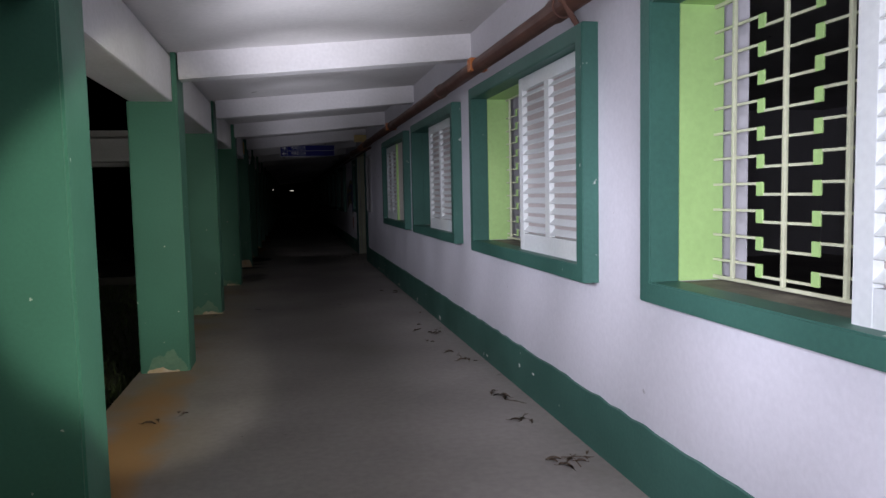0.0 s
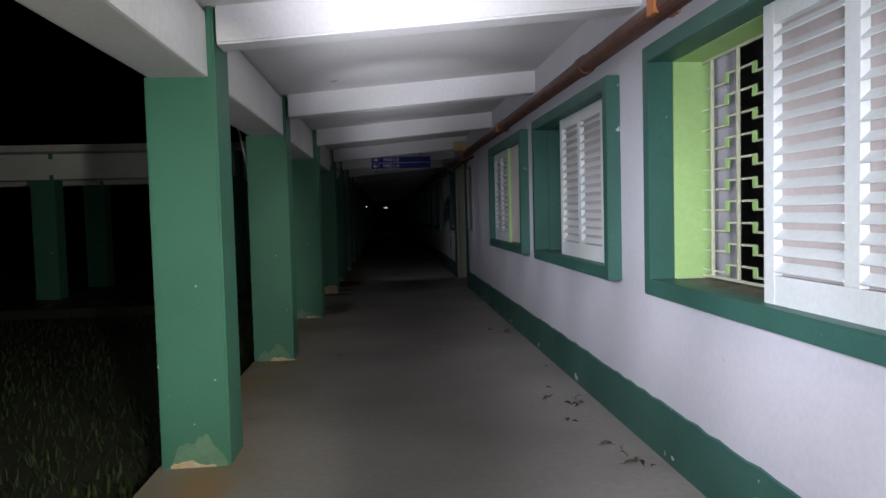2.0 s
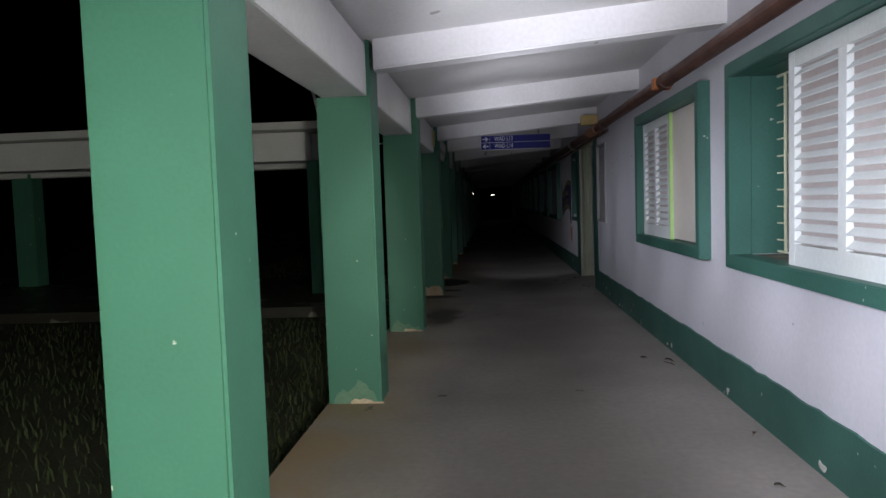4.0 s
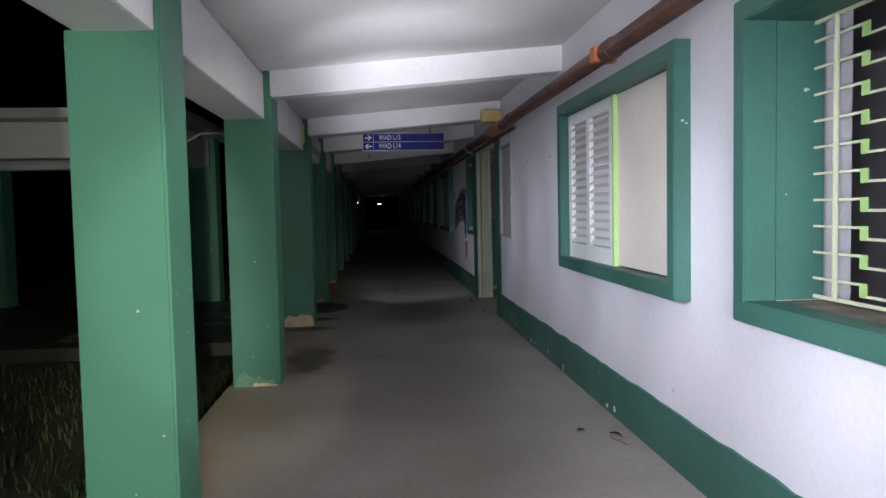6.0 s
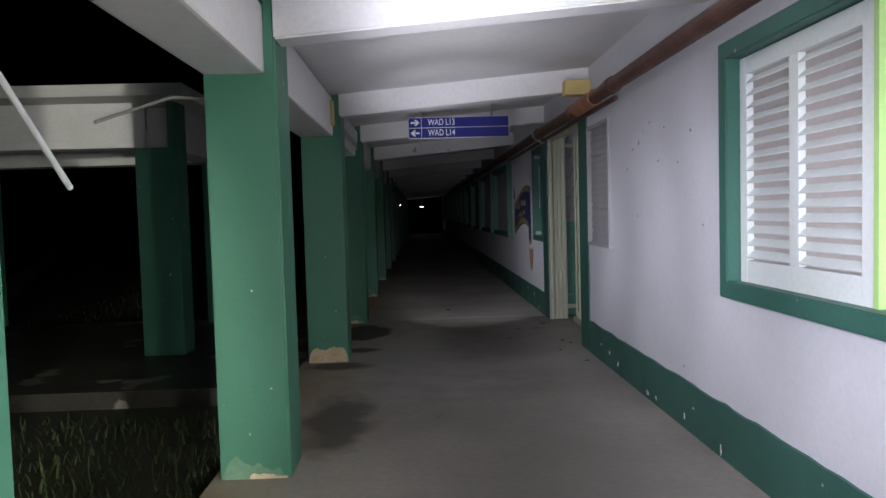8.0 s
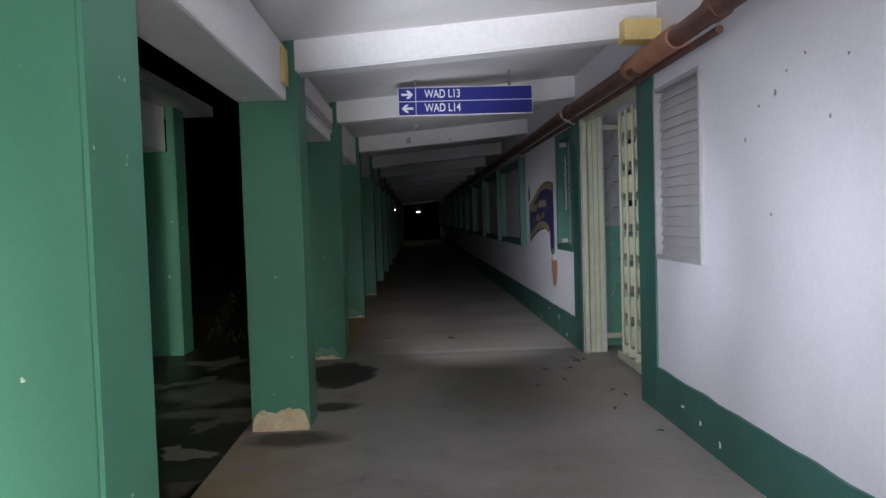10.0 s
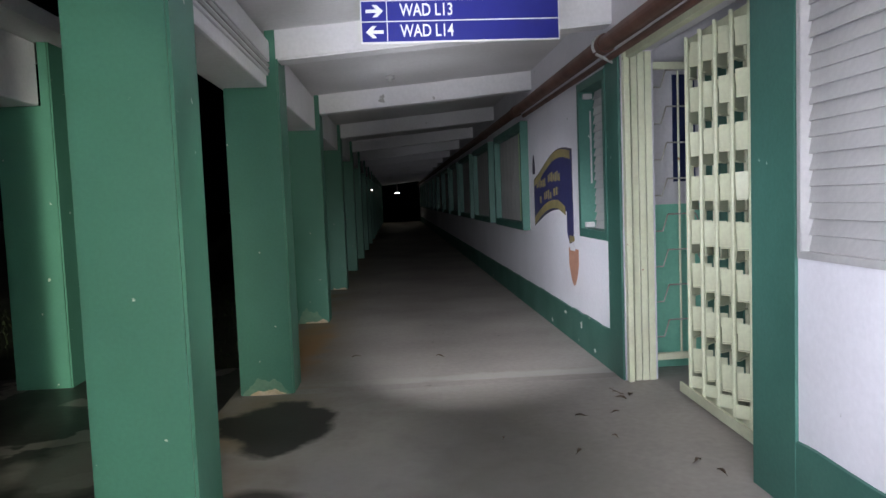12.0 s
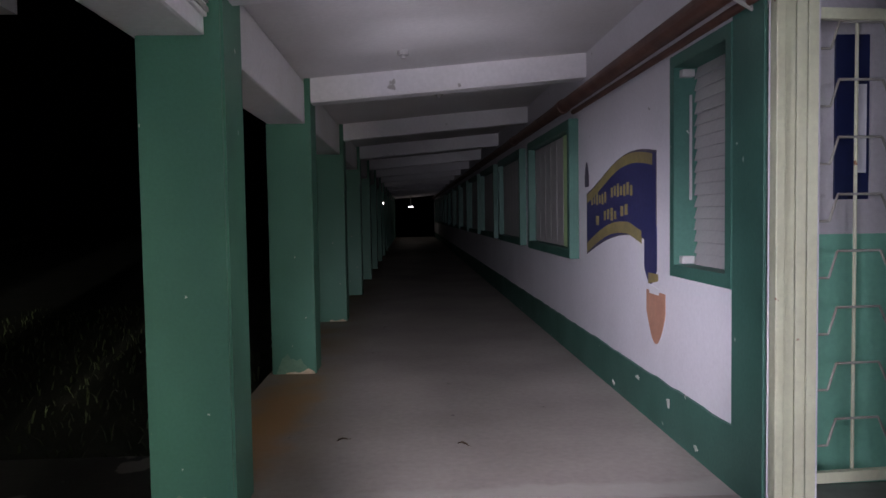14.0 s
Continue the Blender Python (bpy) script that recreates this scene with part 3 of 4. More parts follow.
for i, (a, b) in enumerate(FARWIN):
    w = window(6 + i, a, b, SILL_Z, HEAD_Z, grille=False, reveal=DARKGREEN)
    c, d = SILL_Z + 0.092, HEAD_Z - 0.096
    box_part("board", (WX - 0.012, WX + 0.012, a + 0.10, a + 0.60, c, d), PALELIME, w, "pale lime solid shutter board", 0.003)
    leaf = box_part("shutter", (WX + 0.014, WX + 0.028, a + 0.62, b - 0.10, c, d), BACK, w, "grey boarded wooden shutter")
    n = 5
    step = (b - a - 0.72) / n
    bm = bmesh.new()
    add_box(bm, WX - 0.008, WX + 0.013, 0.006, step - 0.006, c + 0.004, d - 0.004, 0.004)
    plank = mesh_from("plank", bm, GREY)
    for k in range(n):
        shared("plank", plank, leaf, (0, a + 0.62 + k * step, 0))

# narrow roller shutters beside the gate


def roller_window(index, y0, y1, z0, z1, framed):
    bm = bmesh.new()
    w = 0.07 if framed else 0.03
    frame_ring(bm, WX - 0.02, WX + 0.12, y0, y1, z0, z1, w, 0.003)
    win = part("window_%d" % index, bm, DARKGREEN if framed else GREY)
    tagged(win, "narrow window closed by a grey slatted roller shutter", "window", kind="structure")
    n = 17
    h = (z1 - z0 - 2 * w) / n
    bm = bmesh.new()
    add_box(bm, 0.0, 0.008, y0 + w, y1 - w, 0.0, h * 1.1, 0.002)
    me = mesh_from("slat", bm, GREY)
    for k in range(n):
        shared("slat", me, win, (WX + (0.10 if framed else 0.012), 0, z0 + w + k * h), (0, 14 + 4 * math.sin(k * 1.7), 0))
    return win


def roller_fittings(win, y, z0, z1):
    """White roller brackets at the head and foot of the jamb, and the guide strip between them."""
    for z in (z0, z1):
        box_part("bracket", (WX + 0.01, WX + 0.085, y - 0.05, y, z - 0.022, z + 0.022), GREY, win, "pale plastic bracket", 0.006)
    box_part("guide_strip", (WX + 0.07, WX + 0.082, y - 0.016, y - 0.001, z0 + 0.35, z1 - 0.12), GREY, win, "pale guide strip", 0.002)


roller_window(20, 14.825, 15.605, 1.065, 2.20, False)
roller_fittings(roller_window(21, 18.16, 18.975, 0.99, 2.28, True), 18.903, 1.09, 2.17)

# ---- the gate ----
gate_frame = tagged(new("steel_gateway"), "cream enamelled steel gate posts and rails", "gate frame")
gate_frame.location = (1.83, 17.82, 0)
box_part("post", (-0.03, 0.012, -0.03, 0.029, 0, 2.33), CREAM, gate_frame, bevel=0.006)
for k in range(3):
    box_part("jamb_strip", (0.03 + 0.052 * k, 0.076 + 0.052 * k, 0.012, 0.031, 0, 2.33), CREAM, gate_frame, bevel=0.003)
box_part("top_rail", (-0.02, 0.03, -1.83, -0.05, 2.28, 2.33), CREAM, gate_frame, bevel=0.004)


def open_leaf():
    """The far leaf, swung inwards: a light frame with bent cross rods."""
    ob = tagged(new("gate_leaf"), "open cream steel gate leaf with bent rods", "gate")
    ob.matrix_basis = pose(1.945, 17.875, 0.0, 0, 0, 4)
    W, z0, z1 = 0.50, 0.13, 2.26
    for n, d in (("stile", (0, 0.045, -0.018, 0.018, z0, z1)), ("stile", (W - 0.04, W, -0.018, 0.018, z0, z1)), ("rail", (0.045, W - 0.04, -0.017, 0.017, z0, z0 + 0.05)), ("rail", (0.045, W - 0.04, -0.017, 0.017, z1 - 0.05, z1))):
        box_part(n, d, CREAM, ob, bevel=0.003)
    bm = bmesh.new()
    add_rod(bm, (0.29, 0.022, z0 + 0.05), (0.29, 0.022, z1 - 0.05), 0.008)
    part("bar", bm, CREAM, ob)
    bm = bmesh.new()
    pts = [(0.05, 0, -0.1), (0.15, 0, -0.1), (0.19, 0, 0.02), (0.40, 0, 0.02), (0.455, 0, -0.1)]
    for p, q in zip(pts, pts[1:]):
        add_rod(bm, p, q, 0.006, 6)
    me = mesh_from("bent_rod", bm, ROD)
    for k in range(8):
        shared("bent_rod", me, ob, (0, 0.0, z0 + 0.27 + k * 0.255))
    return ob


open_leaf()


def plate_leaf():
    """The closed leaf: upright rods and rows of folded plates."""
    ob = tagged(new("gate_leaf"), "cream steel gate leaf with rows of folded plates", "gate")
    ob.matrix_basis = pose(2.085, 17.39, 0.0, 0, 0, -88 - 4)
    W, z0, z1 = 1.36, 0.05, 2.30
    for n, d in (("stile", (0, 0.04, -0.018, 0.018, z0, z1)), ("stile", (W - 0.04, W, -0.018, 0.018, z0, z1)), ("rail", (0.04, W - 0.04, -0.017, 0.017, z0, z0 + 0.05)), ("rail", (0.04, W - 0.04, -0.017, 0.017, z1 - 0.05, z1))):
        box_part(n, d, CREAM, ob, bevel=0.003)
    n = 12
    p = (W - 0.08) / n
    bm = bmesh.new()
    add_rod(bm, (0, -0.062, z0 + 0.01), (0, -0.062, z1 - 0.01), 0.013)
    rod = mesh_from("bar", bm, CREAM)
    for k in range(1, n, 2):
        shared("bar", rod, ob, (0.04 + k * p, 0, 0))
    for k in range(2, n, 2):
        shared("bar", rod, ob, (0.04 + k * p, 0.124, 0))
    box_part("kick_rail", (0.0, W, -0.082, -0.066, 0.035, 0.10), CREAM, ob, bevel=0.003)
    bm = bmesh.new()
    add_box(bm, -p * 0.60, p * 0.60, -0.003, 0.003, -0.072, 0.072, 0.001)
    add_box(bm, -p * 0.56, p * 0.56, -0.016, 0.016, -0.079, -0.073)
    plate = mesh_from("folded_plate", bm, CREAM)
    rows = 8
    bent = random.Random(9)
    for r in range(rows):
        for k in range(n):
            z = z0 + 0.19 + r * 0.272 + (0.036 if k % 2 else -0.026) + 0.008 * (bent.random() - 0.5)
            shared("folded_plate", plate, ob, (0.04 + (k + 0.5) * p, 0.0, z), (0, 4 * (bent.random() - 0.5), (45 if k % 2 else -45) + 14 * (bent.random() - 0.5)))
    bm = bmesh.new()
    add_box(bm, -p * 0.66, p * 0.66, -0.003, 0.003, 0.0, 0.075, 0.001)
    skirt = mesh_from("skirt_plate", bm, CREAM)
    for k in range(n):
        shared("skirt_plate", skirt, ob, (0.04 + (k + 0.5) * p, -0.02, z0 + 0.05), (0, 0, 42 if k % 2 else -42))
    return ob


plate_leaf()


def gap_screen():
    """An added dark boarded screen behind the gate, in place of the lobby's shade between the plates."""
    ob = tagged(new("dark_gate_screen"), "added dark green boarded screen that darkens the gate leaf's gaps", "door")
    ob.matrix_basis = pose(2.27, 17.50, 0.0, 0, 0, -90)
    box_part("screen_panel", (0, 1.40, -0.012, 0.012, 0.02, 2.28), DARKGREEN, ob, bevel=0.003)
    bm = bmesh.new()
    add_box(bm, 0.006, 0.094, -0.026, -0.0125, 0.03, 2.27, 0.004)
    me = mesh_from("board", bm, DARKGREEN)
    for k in range(14):
        shared("board", me, ob, (k * 0.1, 0, 0))
    return ob


gap_screen()
poster = box_part("poster", (2.30, 2.47, 18.185, 18.197, 1.42, 2.22), NOTICE)
tagged(poster, "dark blue framed notice on the lobby wall", "notice board")
box_part("paper", (2.41, 2.455, 18.182, 18.1845, 1.55, 1.98), WHITE, poster, "white paper sheet")

# ---- the direction sign ----
sign = box_part("direction_sign", (-0.61, 0.61, -0.012, 0.012, -0.128, 0.128), WHITE, bevel=0.003)
sign.location = (0.634, 17.315, 2.44)
tagged(sign, "blue hanging ward direction sign with white lettering", "sign")
box_part("sign_face", (-0.602, 0.602, -0.0165, -0.0125, 0.004, 0.120), BLUE, sign)
box_part("sign_face", (-0.602, 0.602, -0.0165, -0.0125, -0.120, -0.004), BLUE, sign)
box_part("divider", (-0.452, -0.447, -0.0195, -0.017, -0.118, 0.118), WHITE, sign)


def arrow(parent, z, way):
    bm = bmesh.new()
    s = [(-0.052, -0.010), (0.012, -0.010), (-0.012, -0.036), (0.016, -0.036), (0.054, 0.0), (0.016, 0.036), (-0.012, 0.036), (0.012, 0.010), (-0.052, 0.010)]
    f = [[bm.verts.new((-0.525 + way * x, y, z + h)) for x, h in s] for y in (-0.0205, -0.017)]
    bm.faces.new(f[0]), bm.faces.new(f[1])
    for i in range(len(s)):
        bm.faces.new((f[0][i], f[0][(i + 1) % len(s)], f[1][(i + 1) % len(s)], f[1][i]))
    part("arrow", bm, WHITE, parent)


def words(text, parent, at, size, name="lettering"):
    cu = bpy.data.curves.new(name, "FONT")
    cu.body, cu.size, cu.extrude, cu.align_y, cu.offset = text, size, 0.001, "CENTER", 0.0012
    tmp = new(name, cu)
    me = bpy.data.meshes.new_from_object(tmp.evaluated_get(bpy.context.evaluated_depsgraph_get()))
    bpy.data.objects.remove(tmp)
    me.materials.clear()
    me.materials.append(WHITE)
    ob = new(name, me)
    ob.parent = parent
    ob.matrix_basis = pose(*at, 90, 0, 0) @ Matrix.Diagonal((0.74, 1, 1, 1))
    return ob


arrow(sign, 0.062, 1), arrow(sign, -0.062, -1)
words("WAD L13", sign, (-0.37, -0.0185, 0.062), 0.104)
words("WAD L14", sign, (-0.37, -0.0185, -0.062), 0.104)
for x in (-0.45, 0.40):
    box_part("hanger", (x - 0.012, x + 0.012, -0.004, 0.004, 0.128, roof(0.63 + x) - 2.44), STEEL, sign)

# ---- pipe along the wall head ----
pipe = tagged(new("drain_pipe"), "brown plastic drain pipe clipped along the wall", "pipe")
pipe.location = (1.70, 0, 2.39)
prev = None
ys = [-6, -2, 1.2, 4.4, 7.6, 11.0, 14.4, 15.7, 17.9, 21.6, 24.8, 30, 40, END - 0.1]
for k, (a, b) in enumerate(zip(ys, ys[1:])):
    bm = bmesh.new()
    add_rod(bm, (0, a, 0.012 * math.sin(a * 1.9)), (0, b, 0.012 * math.sin(b * 1.9)), 0.058, 16)
    part("pipe_length", bm, PIPE, pipe, smooth=False)
for y in ys[1:-1]:
    bm = bmesh.new()
    add_rod(bm, (0, y - 0.06, 0.012 * math.sin(y * 1.9)), (0, y + 0.06, 0.012 * math.sin(y * 1.9)), 0.068, 16)
    part("coupling", bm, PIPE, pipe)
bm = bmesh.new()
for k in range(7):
    a0, a1 = math.pi * (0.15 + 0.12 * k), math.pi * (0.15 + 0.12 * (k + 1))
    add_rod(bm, (0.075 * math.cos(a0), 4.4 - 0.03 * k, 0.075 * math.sin(a0)), (0.075 * math.cos(a1), 4.4 - 0.03 * (k + 1), 0.075 * math.sin(a1)), 0.016, 8)
add_rod(bm, (-0.072, 4.19, 0.01), (0.06, 4.24, -0.15), 0.016, 8)
part("strap", bm, PIPE, pipe, "bent brown pipe strap")
bm = bmesh.new()
add_rod(bm, (1.755, 14.5, 2.315), (1.755, 21.4, 2.31), 0.022, 10)
tagged(part("cable_pipe", bm, PIPE), "thin brown conduit below the drain pipe", "conduit")
tagged(box_part("pipe_bracket", (1.625, 1.775, 11.10, 11.2, 2.35, 2.45), ORANGE, bevel=0.006), "orange pipe bracket on the wall head", "bracket")
box = tagged(box_part("pipe_bracket", (1.63, 1.77, 6.12, 6.22, 2.36, 2.46), ORANGE, bevel=0.006), "orange pipe bracket on the wall head", "bracket")
box = tagged(box_part("junction_box", (1.54, 1.785, 15.44, 15.605, 2.50, 2.64), YELLOW, bevel=0.008), "yellowed plastic cable box below a beam", "junction box")

bm = bmesh.new()
for p, q in (((1.775, 15.52, 2.52), (1.74, 15.60, 2.47)), ((1.74, 15.60, 2.47), (1.70, 15.72, 2.452)), ((1.70, 15.72, 2.452), (1.73, 16.3, 2.447)), ((1.77, 15.55, 2.60), (1.783, 15.8, 2.50)), ((1.783, 15.8, 2.50), (1.76, 16.6, 2.448))):
    add_rod(bm, p, q, 0.007, 6)
tagged(part("cable", bm, STEEL), "dark cable that runs from the box to the pipe", "cable")

bm = bmesh.new()
add_rod(bm, (0, 14.95, 0.004), (0, 15.86, 0.0), 0.072, 18)
part("sleeve", bm, PEACH, pipe, "faded peach pipe sleeve")
bm = bmesh.new()
for k in range(9):
    a0, a1 = math.pi * (-0.25 + 0.16 * k), math.pi * (-0.25 + 0.16 * (k + 1))
    add_rod(bm, (0.075 * math.cos(a0), 17.93, 0.075 * math.sin(a0)), (0.075 * math.cos(a1), 17.93, 0.075 * math.sin(a1)), 0.012, 8)
add_rod(bm, (-0.05, 17.93, -0.055), (0.085, 17.97, -0.11), 0.012, 8)
part("strap", bm, GREY, pipe, "grey bent pipe strap")

# ---- far lamp ----
glow = bpy.data.materials.new("lamp_glow")
glow.use_nodes = True
glow.node_tree.nodes["Principled BSDF"].inputs["Emission Color"].default_value = (1.0, 0.97, 0.85, 1)
glow.node_tree.nodes["Principled BSDF"].inputs["Emission Strength"].default_value = 0.7
lamp = tagged(new("ceiling_lamp"), "small lit lamp hanging at the far corridor end", "lamp")
lamp.location = (0.32, 56, 1.86)
box_part("tube", (-0.13, 0.13, -0.02, 0.02, -0.02, 0.02), glow, lamp)
box_part("stem", (-0.03, 0.03, -0.02, 0.02, 0.02, 0.75), STEEL, lamp)

lamp = tagged(new("pillar_lamp"), "small lit lamp on a far green pillar", "lamp")
lamp.location = (-0.66, 39.4, 1.8)
box_part("tube", (-0.012, 0.012, -0.04, -0.02, -0.022, 0.022), glow, lamp)
box_part("back_plate", (-0.04, 0.04, -0.02, -0.001, -0.07, 0.07), STEEL, lamp)

# ---- mural on the wall beyond the gate ----
MBLUE = material("mural_blue", (0.030, 0.034, 0.115), 0.6, (0.045, 0.045, 0.13), 0.1, 4, 30, 0.05)
MGOLD = material("mural_gold", (0.30, 0.24, 0.09), 0.6, (0.24, 0.20, 0.10), 0.1, 5, 30, 0.05)
MPEACH = material("mural_peach", (0.52, 0.27, 0.18), 0.6, (0.45, 0.23, 0.16), 0.08, 6, 30, 0.05)
MDARK = material("mural_outline", (0.10, 0.09, 0.12), 0.7, (0.07, 0.06, 0.09), 0.1, 6, 30, 0.05)
mural = tagged(new("mural"), "painted blue and gold banner on the white wall", "mural")
mural.location = (WX, 20.03, 0)
top = lambda u: 1.60 + 0.10 * u + 0.10 * math.sin(math.pi * (1.25 * u - 0.35)) + 0.02
low = lambda u: 1.02 + 0.20 * math.sin(math.pi * min(u * 0.72, 0.5)) - 0.06 * max(0, u - 0.8) * 5


def painted_strip(name, lower, upper, mat, lift, y0=21.2, y1=19.44, n=28, label=""):
    bm = bmesh.new()
    rows = []
    for i in range(n + 1):
        u = i / n
        y = y0 + (y1 - y0) * u - 20.2
        rows.append([bm.verts.new((-lift, y, lower(u))), bm.verts.new((-lift, y, upper(u))), bm.verts.new((0.001, y, upper(u))), bm.verts.new((0.001, y, lower(u)))])
    for a, b in zip(rows, rows[1:]):
        for i in range(4):
            bm.faces.new((a[i], b[i], b[(i + 1) % 4], a[(i + 1) % 4]))
    bm.faces.new(rows[0]), bm.faces.new(rows[-1][::-1])
    return part(name, bm, mat, mural, label)


painted_strip("banner_outline", lambda u: low(u) - 0.012, lambda u: top(u) + 0.012, MDARK, 0.002, 21.215, 19.425)
painted_strip("banner_field", low, top, MBLUE, 0.003, label="dark blue painted banner field")
painted_strip("banner_edge", lambda u: top(u) - 0.075, top, MGOLD, 0.004, 21.2, 19.5, label="dull gold painted edge")
painted_strip("banner_edge", low, lambda u: low(u) + 0.085, MGOLD, 0.004, 21.2, 19.72, label="dull gold painted edge")
painted_strip("banner_curl", lambda u: 1.60, lambda u: 1.60 + 0.22 * math.sin(math.pi * (0.15 + 0.7 * u)), MDARK, 0.0025, 21.28, 21.14, 8)
painted_strip("banner_tail", lambda u: 1.00 - 0.1 * math.sin(math.pi * u), lambda u: 1.28, MBLUE, 0.0035, 19.66, 19.42, 10)
painted_strip("tail_end", lambda u: 0.90 + 0.03 * u, lambda u: 0.975, MGOLD, 0.0045, 19.58, 19.40, 8)
painted_strip("painted_cuff", lambda u: 0.84, lambda u: 0.90 - 0.02 * u, WHITE, 0.003, 19.56, 19.38, 6)
painted_strip("painted_shape", lambda u: 0.84 - 0.32 * math.sin(math.pi * (0.12 + 0.76 * u)), lambda u: 0.86, MPEACH, 0.0025, 19.62, 19.27, 12, label="faded peach painted shape")
for z, a, b in ((1.44, 0.08, 0.36), (1.49, 0.42, 0.74), (1.27, 0.16, 0.24), (1.31, 0.30, 0.52), (1.345, 0.56, 0.68)):
    n = int((b - a) / 0.045)
    for k in range(n):
        u = a + (b - a) * (k + 0.2) / n
        v = a + (b - a) * (k + 0.8) / n
        painted_strip("lettering_bar", lambda w: z + 0.01 * (k % 2), lambda w: z + 0.075 + 0.012 * ((k * 7) % 3), MGOLD, 0.005, 21.2 - 1.76 * u, 21.2 - 1.76 * v, 2)

# ---- the cement ridge at the gate ----
ridge = wavy_band("floor_ridge", 0, 2.78, 17.96, 18.08, 0, 0.006, FLOOR, 0.003, rng)
ridge.matrix_world = Matrix(((0, 1, 0, -1.0), (1, 0, 0, 0), (0, 0, 1, 0), (0, 0, 0, 1)))
tagged(ridge, "low cement ridge across the floor at the gate", "threshold", kind="structure")

# ---- trunking on the edge beam by the crossing ----
trunk = tagged(new("cable_trunking"), "white cable trunking on the beam beside the crossing", "trunking")
trunk.location = (-0.675, 16.0, 2.2)
box_part("backing", (0.0, 0.018, 0.0, 2.0, 0.06, 0.30), BEAM, trunk, bevel=0.003)
for z in (0.075, 0.115):
    box_part("strip", (0.018, 0.030, 0.02, 1.98, z, z + 0.022), GREY, trunk, bevel=0.002)
box_part("cover", (0.018, 0.034, 0.02, 1.98, 0.15, 0.29), BEAM, trunk, bevel=0.004)
# a yellowed end cap at the first pillar of the crossing
tagged(box_part("cable_end_cap", (-0.675, -0.652, 15.40, 15.565, 2.27, 2.50), YELLOW, bevel=0.004), "yellowed cable cover on the beam end", "cable cover")

# ---- broken conduit hanging outside ----
for pts, r, lab in (([(-1.28, 10.42, 2.52), (-1.3, 11.05, 2.03), (-1.3, 11.64, 1.56)], 0.013, "white plastic conduit hanging loose from the roof edge"),
                    ([(-0.99, 13.45, 2.19), (-1.2, 12.6, 2.08), (-1.3, 11.9, 1.86)], 0.009, "grey broken cable hanging under the roof edge")):
    bm = bmesh.new()
    for p, q in zip(pts, pts[1:]):
        add_rod(bm, p, q, r, 8)
    tagged(part("hanging_conduit", bm, WHITE if r > 0.01 else GREY), lab, "conduit")

# ---- ceiling fittings ----
for x, y in ((0.19, 20.33), (0.55, 22.37)):
    bm = bmesh.new()
    add_rod(bm, (x, y, roof(x)), (x, y, roof(x) - 0.035), 0.045, 12)
    add_rod(bm, (x, y, roof(x) - 0.03), (x, y, roof(x) - 0.06), 0.02, 10)
    tagged(part("lamp_holder", bm, GREY), "empty grey lamp holder on the ceiling slab", "lamp holder")

# ---- litter along the wall ----


def leaf_mesh(seed):
    r = random.Random(seed)
    bm = bmesh.new()
    L, W = 0.05 + 0.05 * r.random(), 0.013 + 0.012 * r.random()
    rows = []
    for i in range(6):
        u = i / 5
        w = W * math.sin(math.pi * (0.08 + 0.86 * u))
        h = 0.010 * math.sin(math.pi * u) + 0.004 * r.random()
        rows.append([bm.verts.new((L * (u - 0.5), -w, h + 0.008)), bm.verts.new((L * (u - 0.5), 0, h)), bm.verts.new((L * (u - 0.5), w, h + 0.006 + 0.006 * r.random()))])
    for a, b in zip(rows, rows[1:]):
        bm.faces.new((a[0], a[1], b[1], b[0])), bm.faces.new((a[1], a[2], b[2], b[1]))
    g = bmesh.ops.solidify(bm, geom=bm.faces[:], thickness=0.0015)
    add_rod(bm, (-L * 0.5, 0, 0.004), (-L * 0.85, 0.004, 0.003), 0.0016, 5)
    low_z = min(v.co.z for v in bm.verts)
    bmesh.ops.translate(bm, vec=(0, 0, -low_z), verts=bm.verts)
    return mesh_from("dry_leaf", bm, LEAF)


leaf_kinds = [leaf_mesh(k) for k in range(6)]
spots = [(1.576, 5.31), (1.55, 5.36), (1.62, 5.27), (1.58, 4.77), (1.61, 4.70), (1.55, 3.99), (1.60, 4.05), (1.69, 4.06), (1.52, 4.08), (1.63, 6.45), (1.49, 7.2), (1.55, 6.74), (1.64, 6.39),
         (1.52, 8.12), (1.44, 7.84), (1.65, 7.65), (1.60, 7.62), (1.68, 8.89), (1.66, 10.84), (1.47, 10.96), (1.51, 15.75), (1.65, 15.2), (1.64, 16.27), (1.69, 16.12), (1.26, 17.1), (1.70, 17.48), (1.62, 17.42),
         (1.49, 17.13), (0.74, 16.78), (0.51, 18.97), (-0.22, 19.12), (-0.55, 5.5), (-0.7, 5.3), (1.1, 16.5), (1.35, 16.7)]
for k, (x, y) in enumerate(spots):
    for j in range(2 if y < 7.7 else 1):
        ob = new("dry_leaf", leaf_kinds[(k + 3 * j) % 6])
        size = 0.6 + 0.3 * ((k * 5 + j * 3) % 7) / 6
        ob.matrix_basis = pose(x + 0.05 * j * math.cos(k), y + 0.06 * j * math.sin(k * 2), 0, 0, 0, (k * 67 + j * 131) % 360) @ Matrix.Diagonal((size, size * 0.8, size, 1))
        tagged(ob, "small curled dry brown leaf on the floor", "leaf", "dry leaves along the wall")


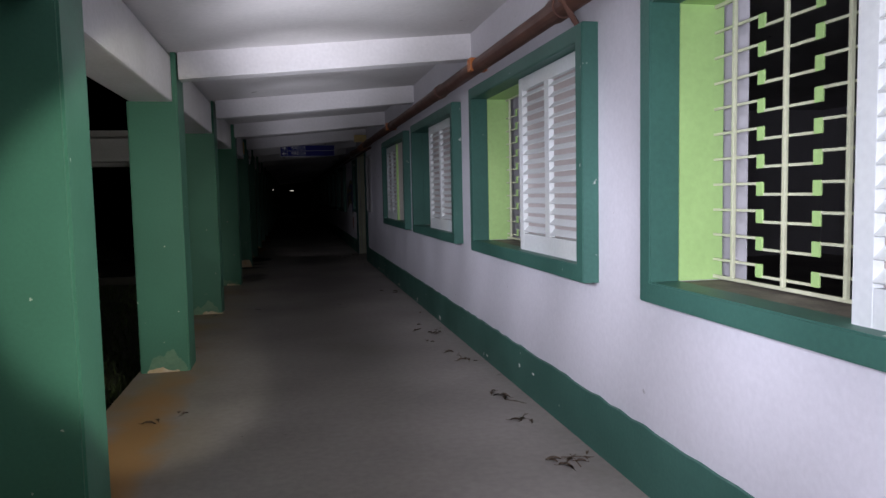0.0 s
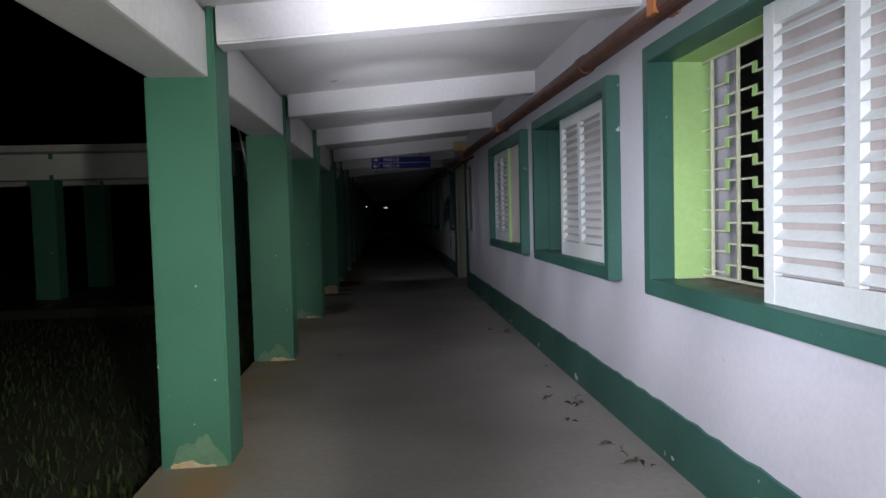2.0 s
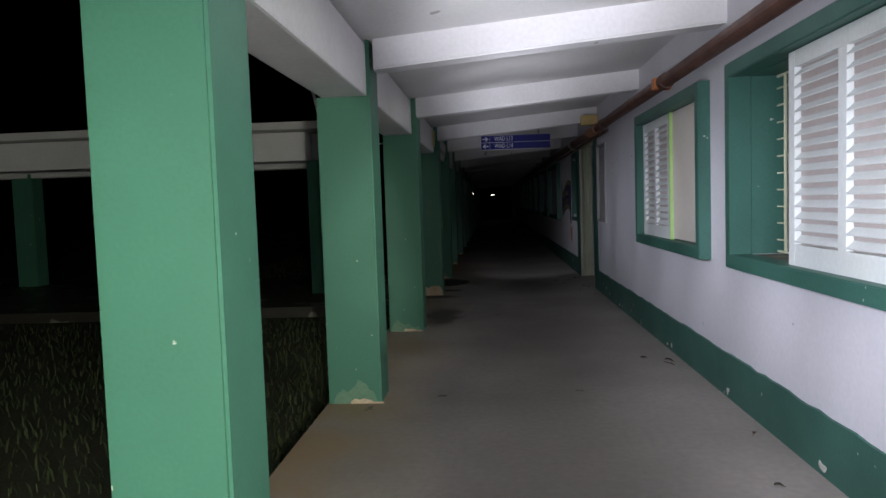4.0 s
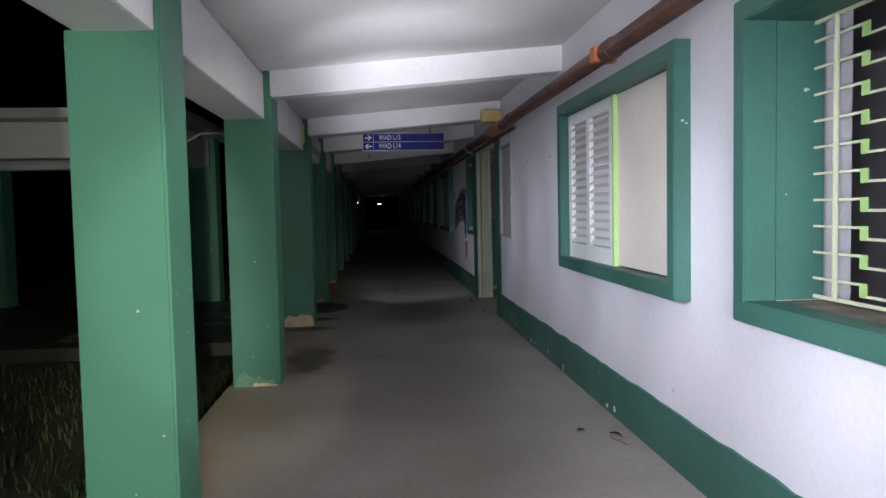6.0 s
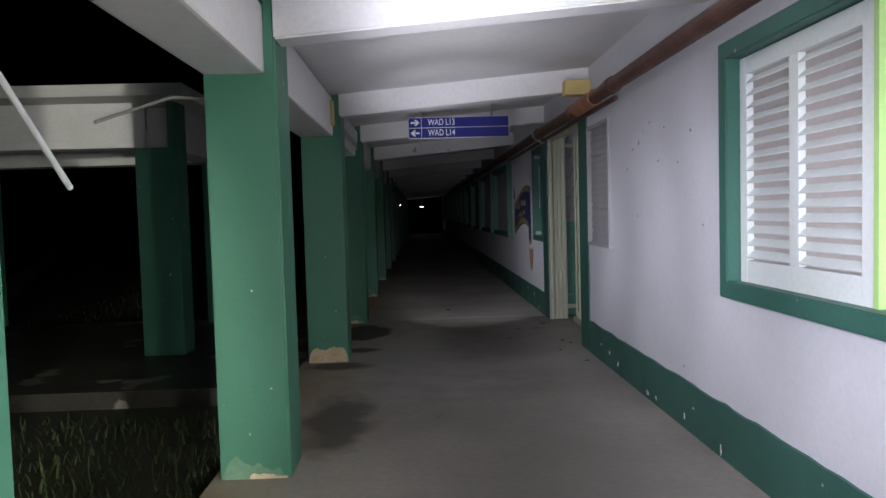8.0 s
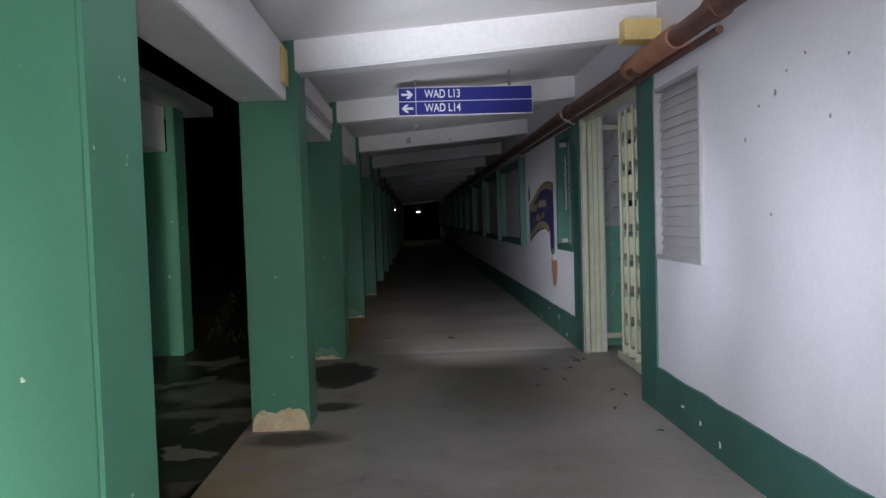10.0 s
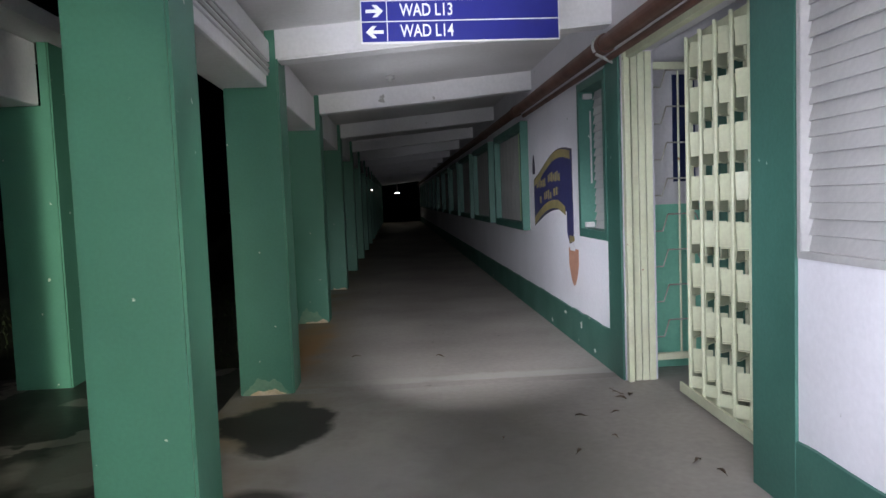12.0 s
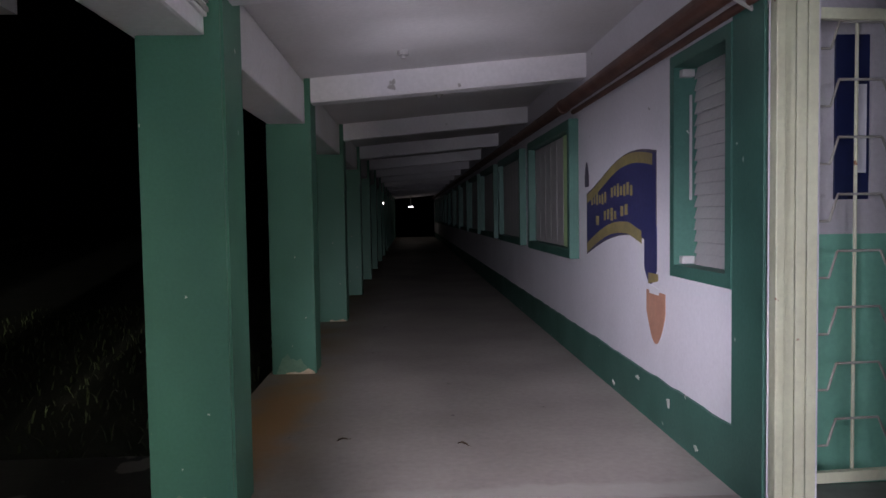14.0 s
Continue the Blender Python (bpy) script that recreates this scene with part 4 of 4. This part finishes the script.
def twig(x, y, seed):
    """A thin bent twig with short side shoots."""
    r = random.Random(seed)
    bm = bmesh.new()
    at, way = Vector((0, 0, 0.004)), 6.28 * r.random()
    for k in range(5):
        to = at + Vector((0.035 * math.cos(way), 0.035 * math.sin(way), 0.001 * (k % 2)))
        add_rod(bm, at, to, 0.0028 - 0.0003 * k, 5)
        if k % 2:
            side = way + (0.9 if k == 1 else -0.9)
            add_rod(bm, to, to + Vector((0.03 * math.cos(side), 0.03 * math.sin(side), 0.002)), 0.0016, 5)
        at, way = to, way + 0.5 * (r.random() - 0.5)
    ob = part("twig", bm, LEAF)
    ob.location = (x, y, 0)
    return tagged(ob, "thin dry brown twig on the cement floor", "twig", "dry twigs along the wall")


for k, (x, y) in enumerate(((1.60, 5.2), (1.54, 4.72), (1.57, 4.1), (1.62, 3.95), (1.63, 7.7), (1.5, 7.9), (1.61, 10.8), (1.66, 17.5), (1.6, 6.5))):
    twig(x, y, k)

# paint chipped off the plinth, down to the white plaster
CHIP = material("bare_white_plaster", (0.66, 0.64, 0.60), 0.85, (0.55, 0.52, 0.46), 0.1, 12, 60, 0.3)
for k, (y, z, w, h) in enumerate(((5.13, 0.18, 0.03, 0.012), (5.43, 0.17, 0.02, 0.02), (8.235, 0.047, 0.05, 0.04), (9.66, 0.048, 0.05, 0.04), (11.21, 0.06, 0.04, 0.03), (11.37, 0.035, 0.03, 0.02), (12.55, 0.045, 0.012, 0.05),
                                  (12.95, 0.17, 0.03, 0.012), (13.1, 0.08, 0.012, 0.03), (13.65, 0.055, 0.025, 0.025), (13.84, 0.045, 0.04, 0.035), (14.62, 0.085, 0.02, 0.03), (14.885, 0.134, 0.03, 0.02),
                                  (15.165, 0.158, 0.05, 0.014), (19.02, 0.20, 0.05, 0.04), (19.6, 0.23, 0.06, 0.02), (18.6, 0.06, 0.05, 0.03), (20.2, 0.05, 0.05, 0.03), (6.3, 0.05, 0.03, 0.02))):
    r = random.Random(k)
    bm = bmesh.new()
    rim = [(1 + 1.1 * (r.random() - 0.5), 2 * math.pi * a / 9) for a in range(9)]
    out = [[bm.verts.new((x, y + 0.6 * w * q * math.cos(a), max(0.004, z + 0.6 * h * q * math.sin(a)))) for q, a in rim] for x in (WX - 0.015, WX - 0.010)]
    bm.faces.new(out[0]), bm.faces.new(out[1][::-1])
    for a in range(9):
        b = (a + 1) % 9
        bm.faces.new((out[0][a], out[1][a], out[1][b], out[0][b]))
    tagged(part("plinth_chip", bm, CHIP), "white chip in the green plinth paint", "paint chip", "paint chips along the plinth", "structure")

# dark pits and rust specks in the wall plaster
PIT = material("rust_speck", (0.30, 0.26, 0.25), 0.9, (0.20, 0.17, 0.16), 0.2, 20, 60, 0.3)
for k, (y, z) in enumerate(((14.156, 1.863), (13.574, 1.734), (12.982, 1.879), (13.9, 1.977), (13.75, 2.02), (13.2, 1.70), (14.0, 1.90), (13.45, 1.95), (14.3, 1.72), (12.8, 1.30), (14.05, 1.35))):
    r = random.Random(40 + k)
    size = 0.004 + 0.006 * r.random()
    bm = bmesh.new()
    rim = [(size * (0.6 + 0.8 * r.random()), 2 * math.pi * a / 7) for a in range(7)]
    out = [[bm.verts.new((x, y + q * math.cos(a), z + 1.4 * q * math.sin(a))) for q, a in rim] for x in (WX - 0.003, WX + 0.002)]
    bm.faces.new(out[0]), bm.faces.new(out[1][::-1])
    for a in range(7):
        b = (a + 1) % 7
        bm.faces.new((out[0][a], out[1][a], out[1][b], out[0][b]))
    tagged(part("wall_speck", bm, PIT), "small dark rust speck in the white plaster", "speck", "rust specks on the wall", "structure")

# ---- grass of the courtyard ----
gr = np.random.RandomState(5)
N = 15000
gx = -1.15 - 6.5 * gr.rand(N) ** 1.6
gy = 0.5 + 13.8 * gr.rand(N)
more = 2500
gx = np.concatenate([gx, -1.15 - 5 * gr.rand(more)])
gy = np.concatenate([gy, 19.2 + 8 * gr.rand(more)])
N += more
gh, ga, gl, gw = 0.03 + 0.08 * gr.rand(N), 6.283 * gr.rand(N), 0.02 + 0.06 * gr.rand(N), 0.003 + 0.006 * gr.rand(N) ** 2
verts = np.zeros((N, 5, 3))
cx, sx = np.cos(ga), np.sin(ga)
for k, (side, h, lean) in enumerate(((-1, 0, 0), (1, 0, 0), (1, 0.6, 0.4), (-1, 0.6, 0.4), (0, 1.0, 1.0))):
    verts[:, k, 0] = gx + side * gw * -sx + gl * lean * cx
    verts[:, k, 1] = gy + side * gw * cx + gl * lean * sx
    verts[:, k, 2] = -0.162 + gh * h
base = (np.arange(N) * 5)[:, None]
me = bpy.data.meshes.new("grass")
me.from_pydata(verts.reshape(-1, 3).tolist(), [], (base + np.array([0, 1, 2, 3])).tolist() + (base + np.array([3, 2, 4])).tolist())
me.materials.append(GRASS)
tagged(new("grass", me), "unmown dark green grass of the courtyard", "grass", kind="stuff")
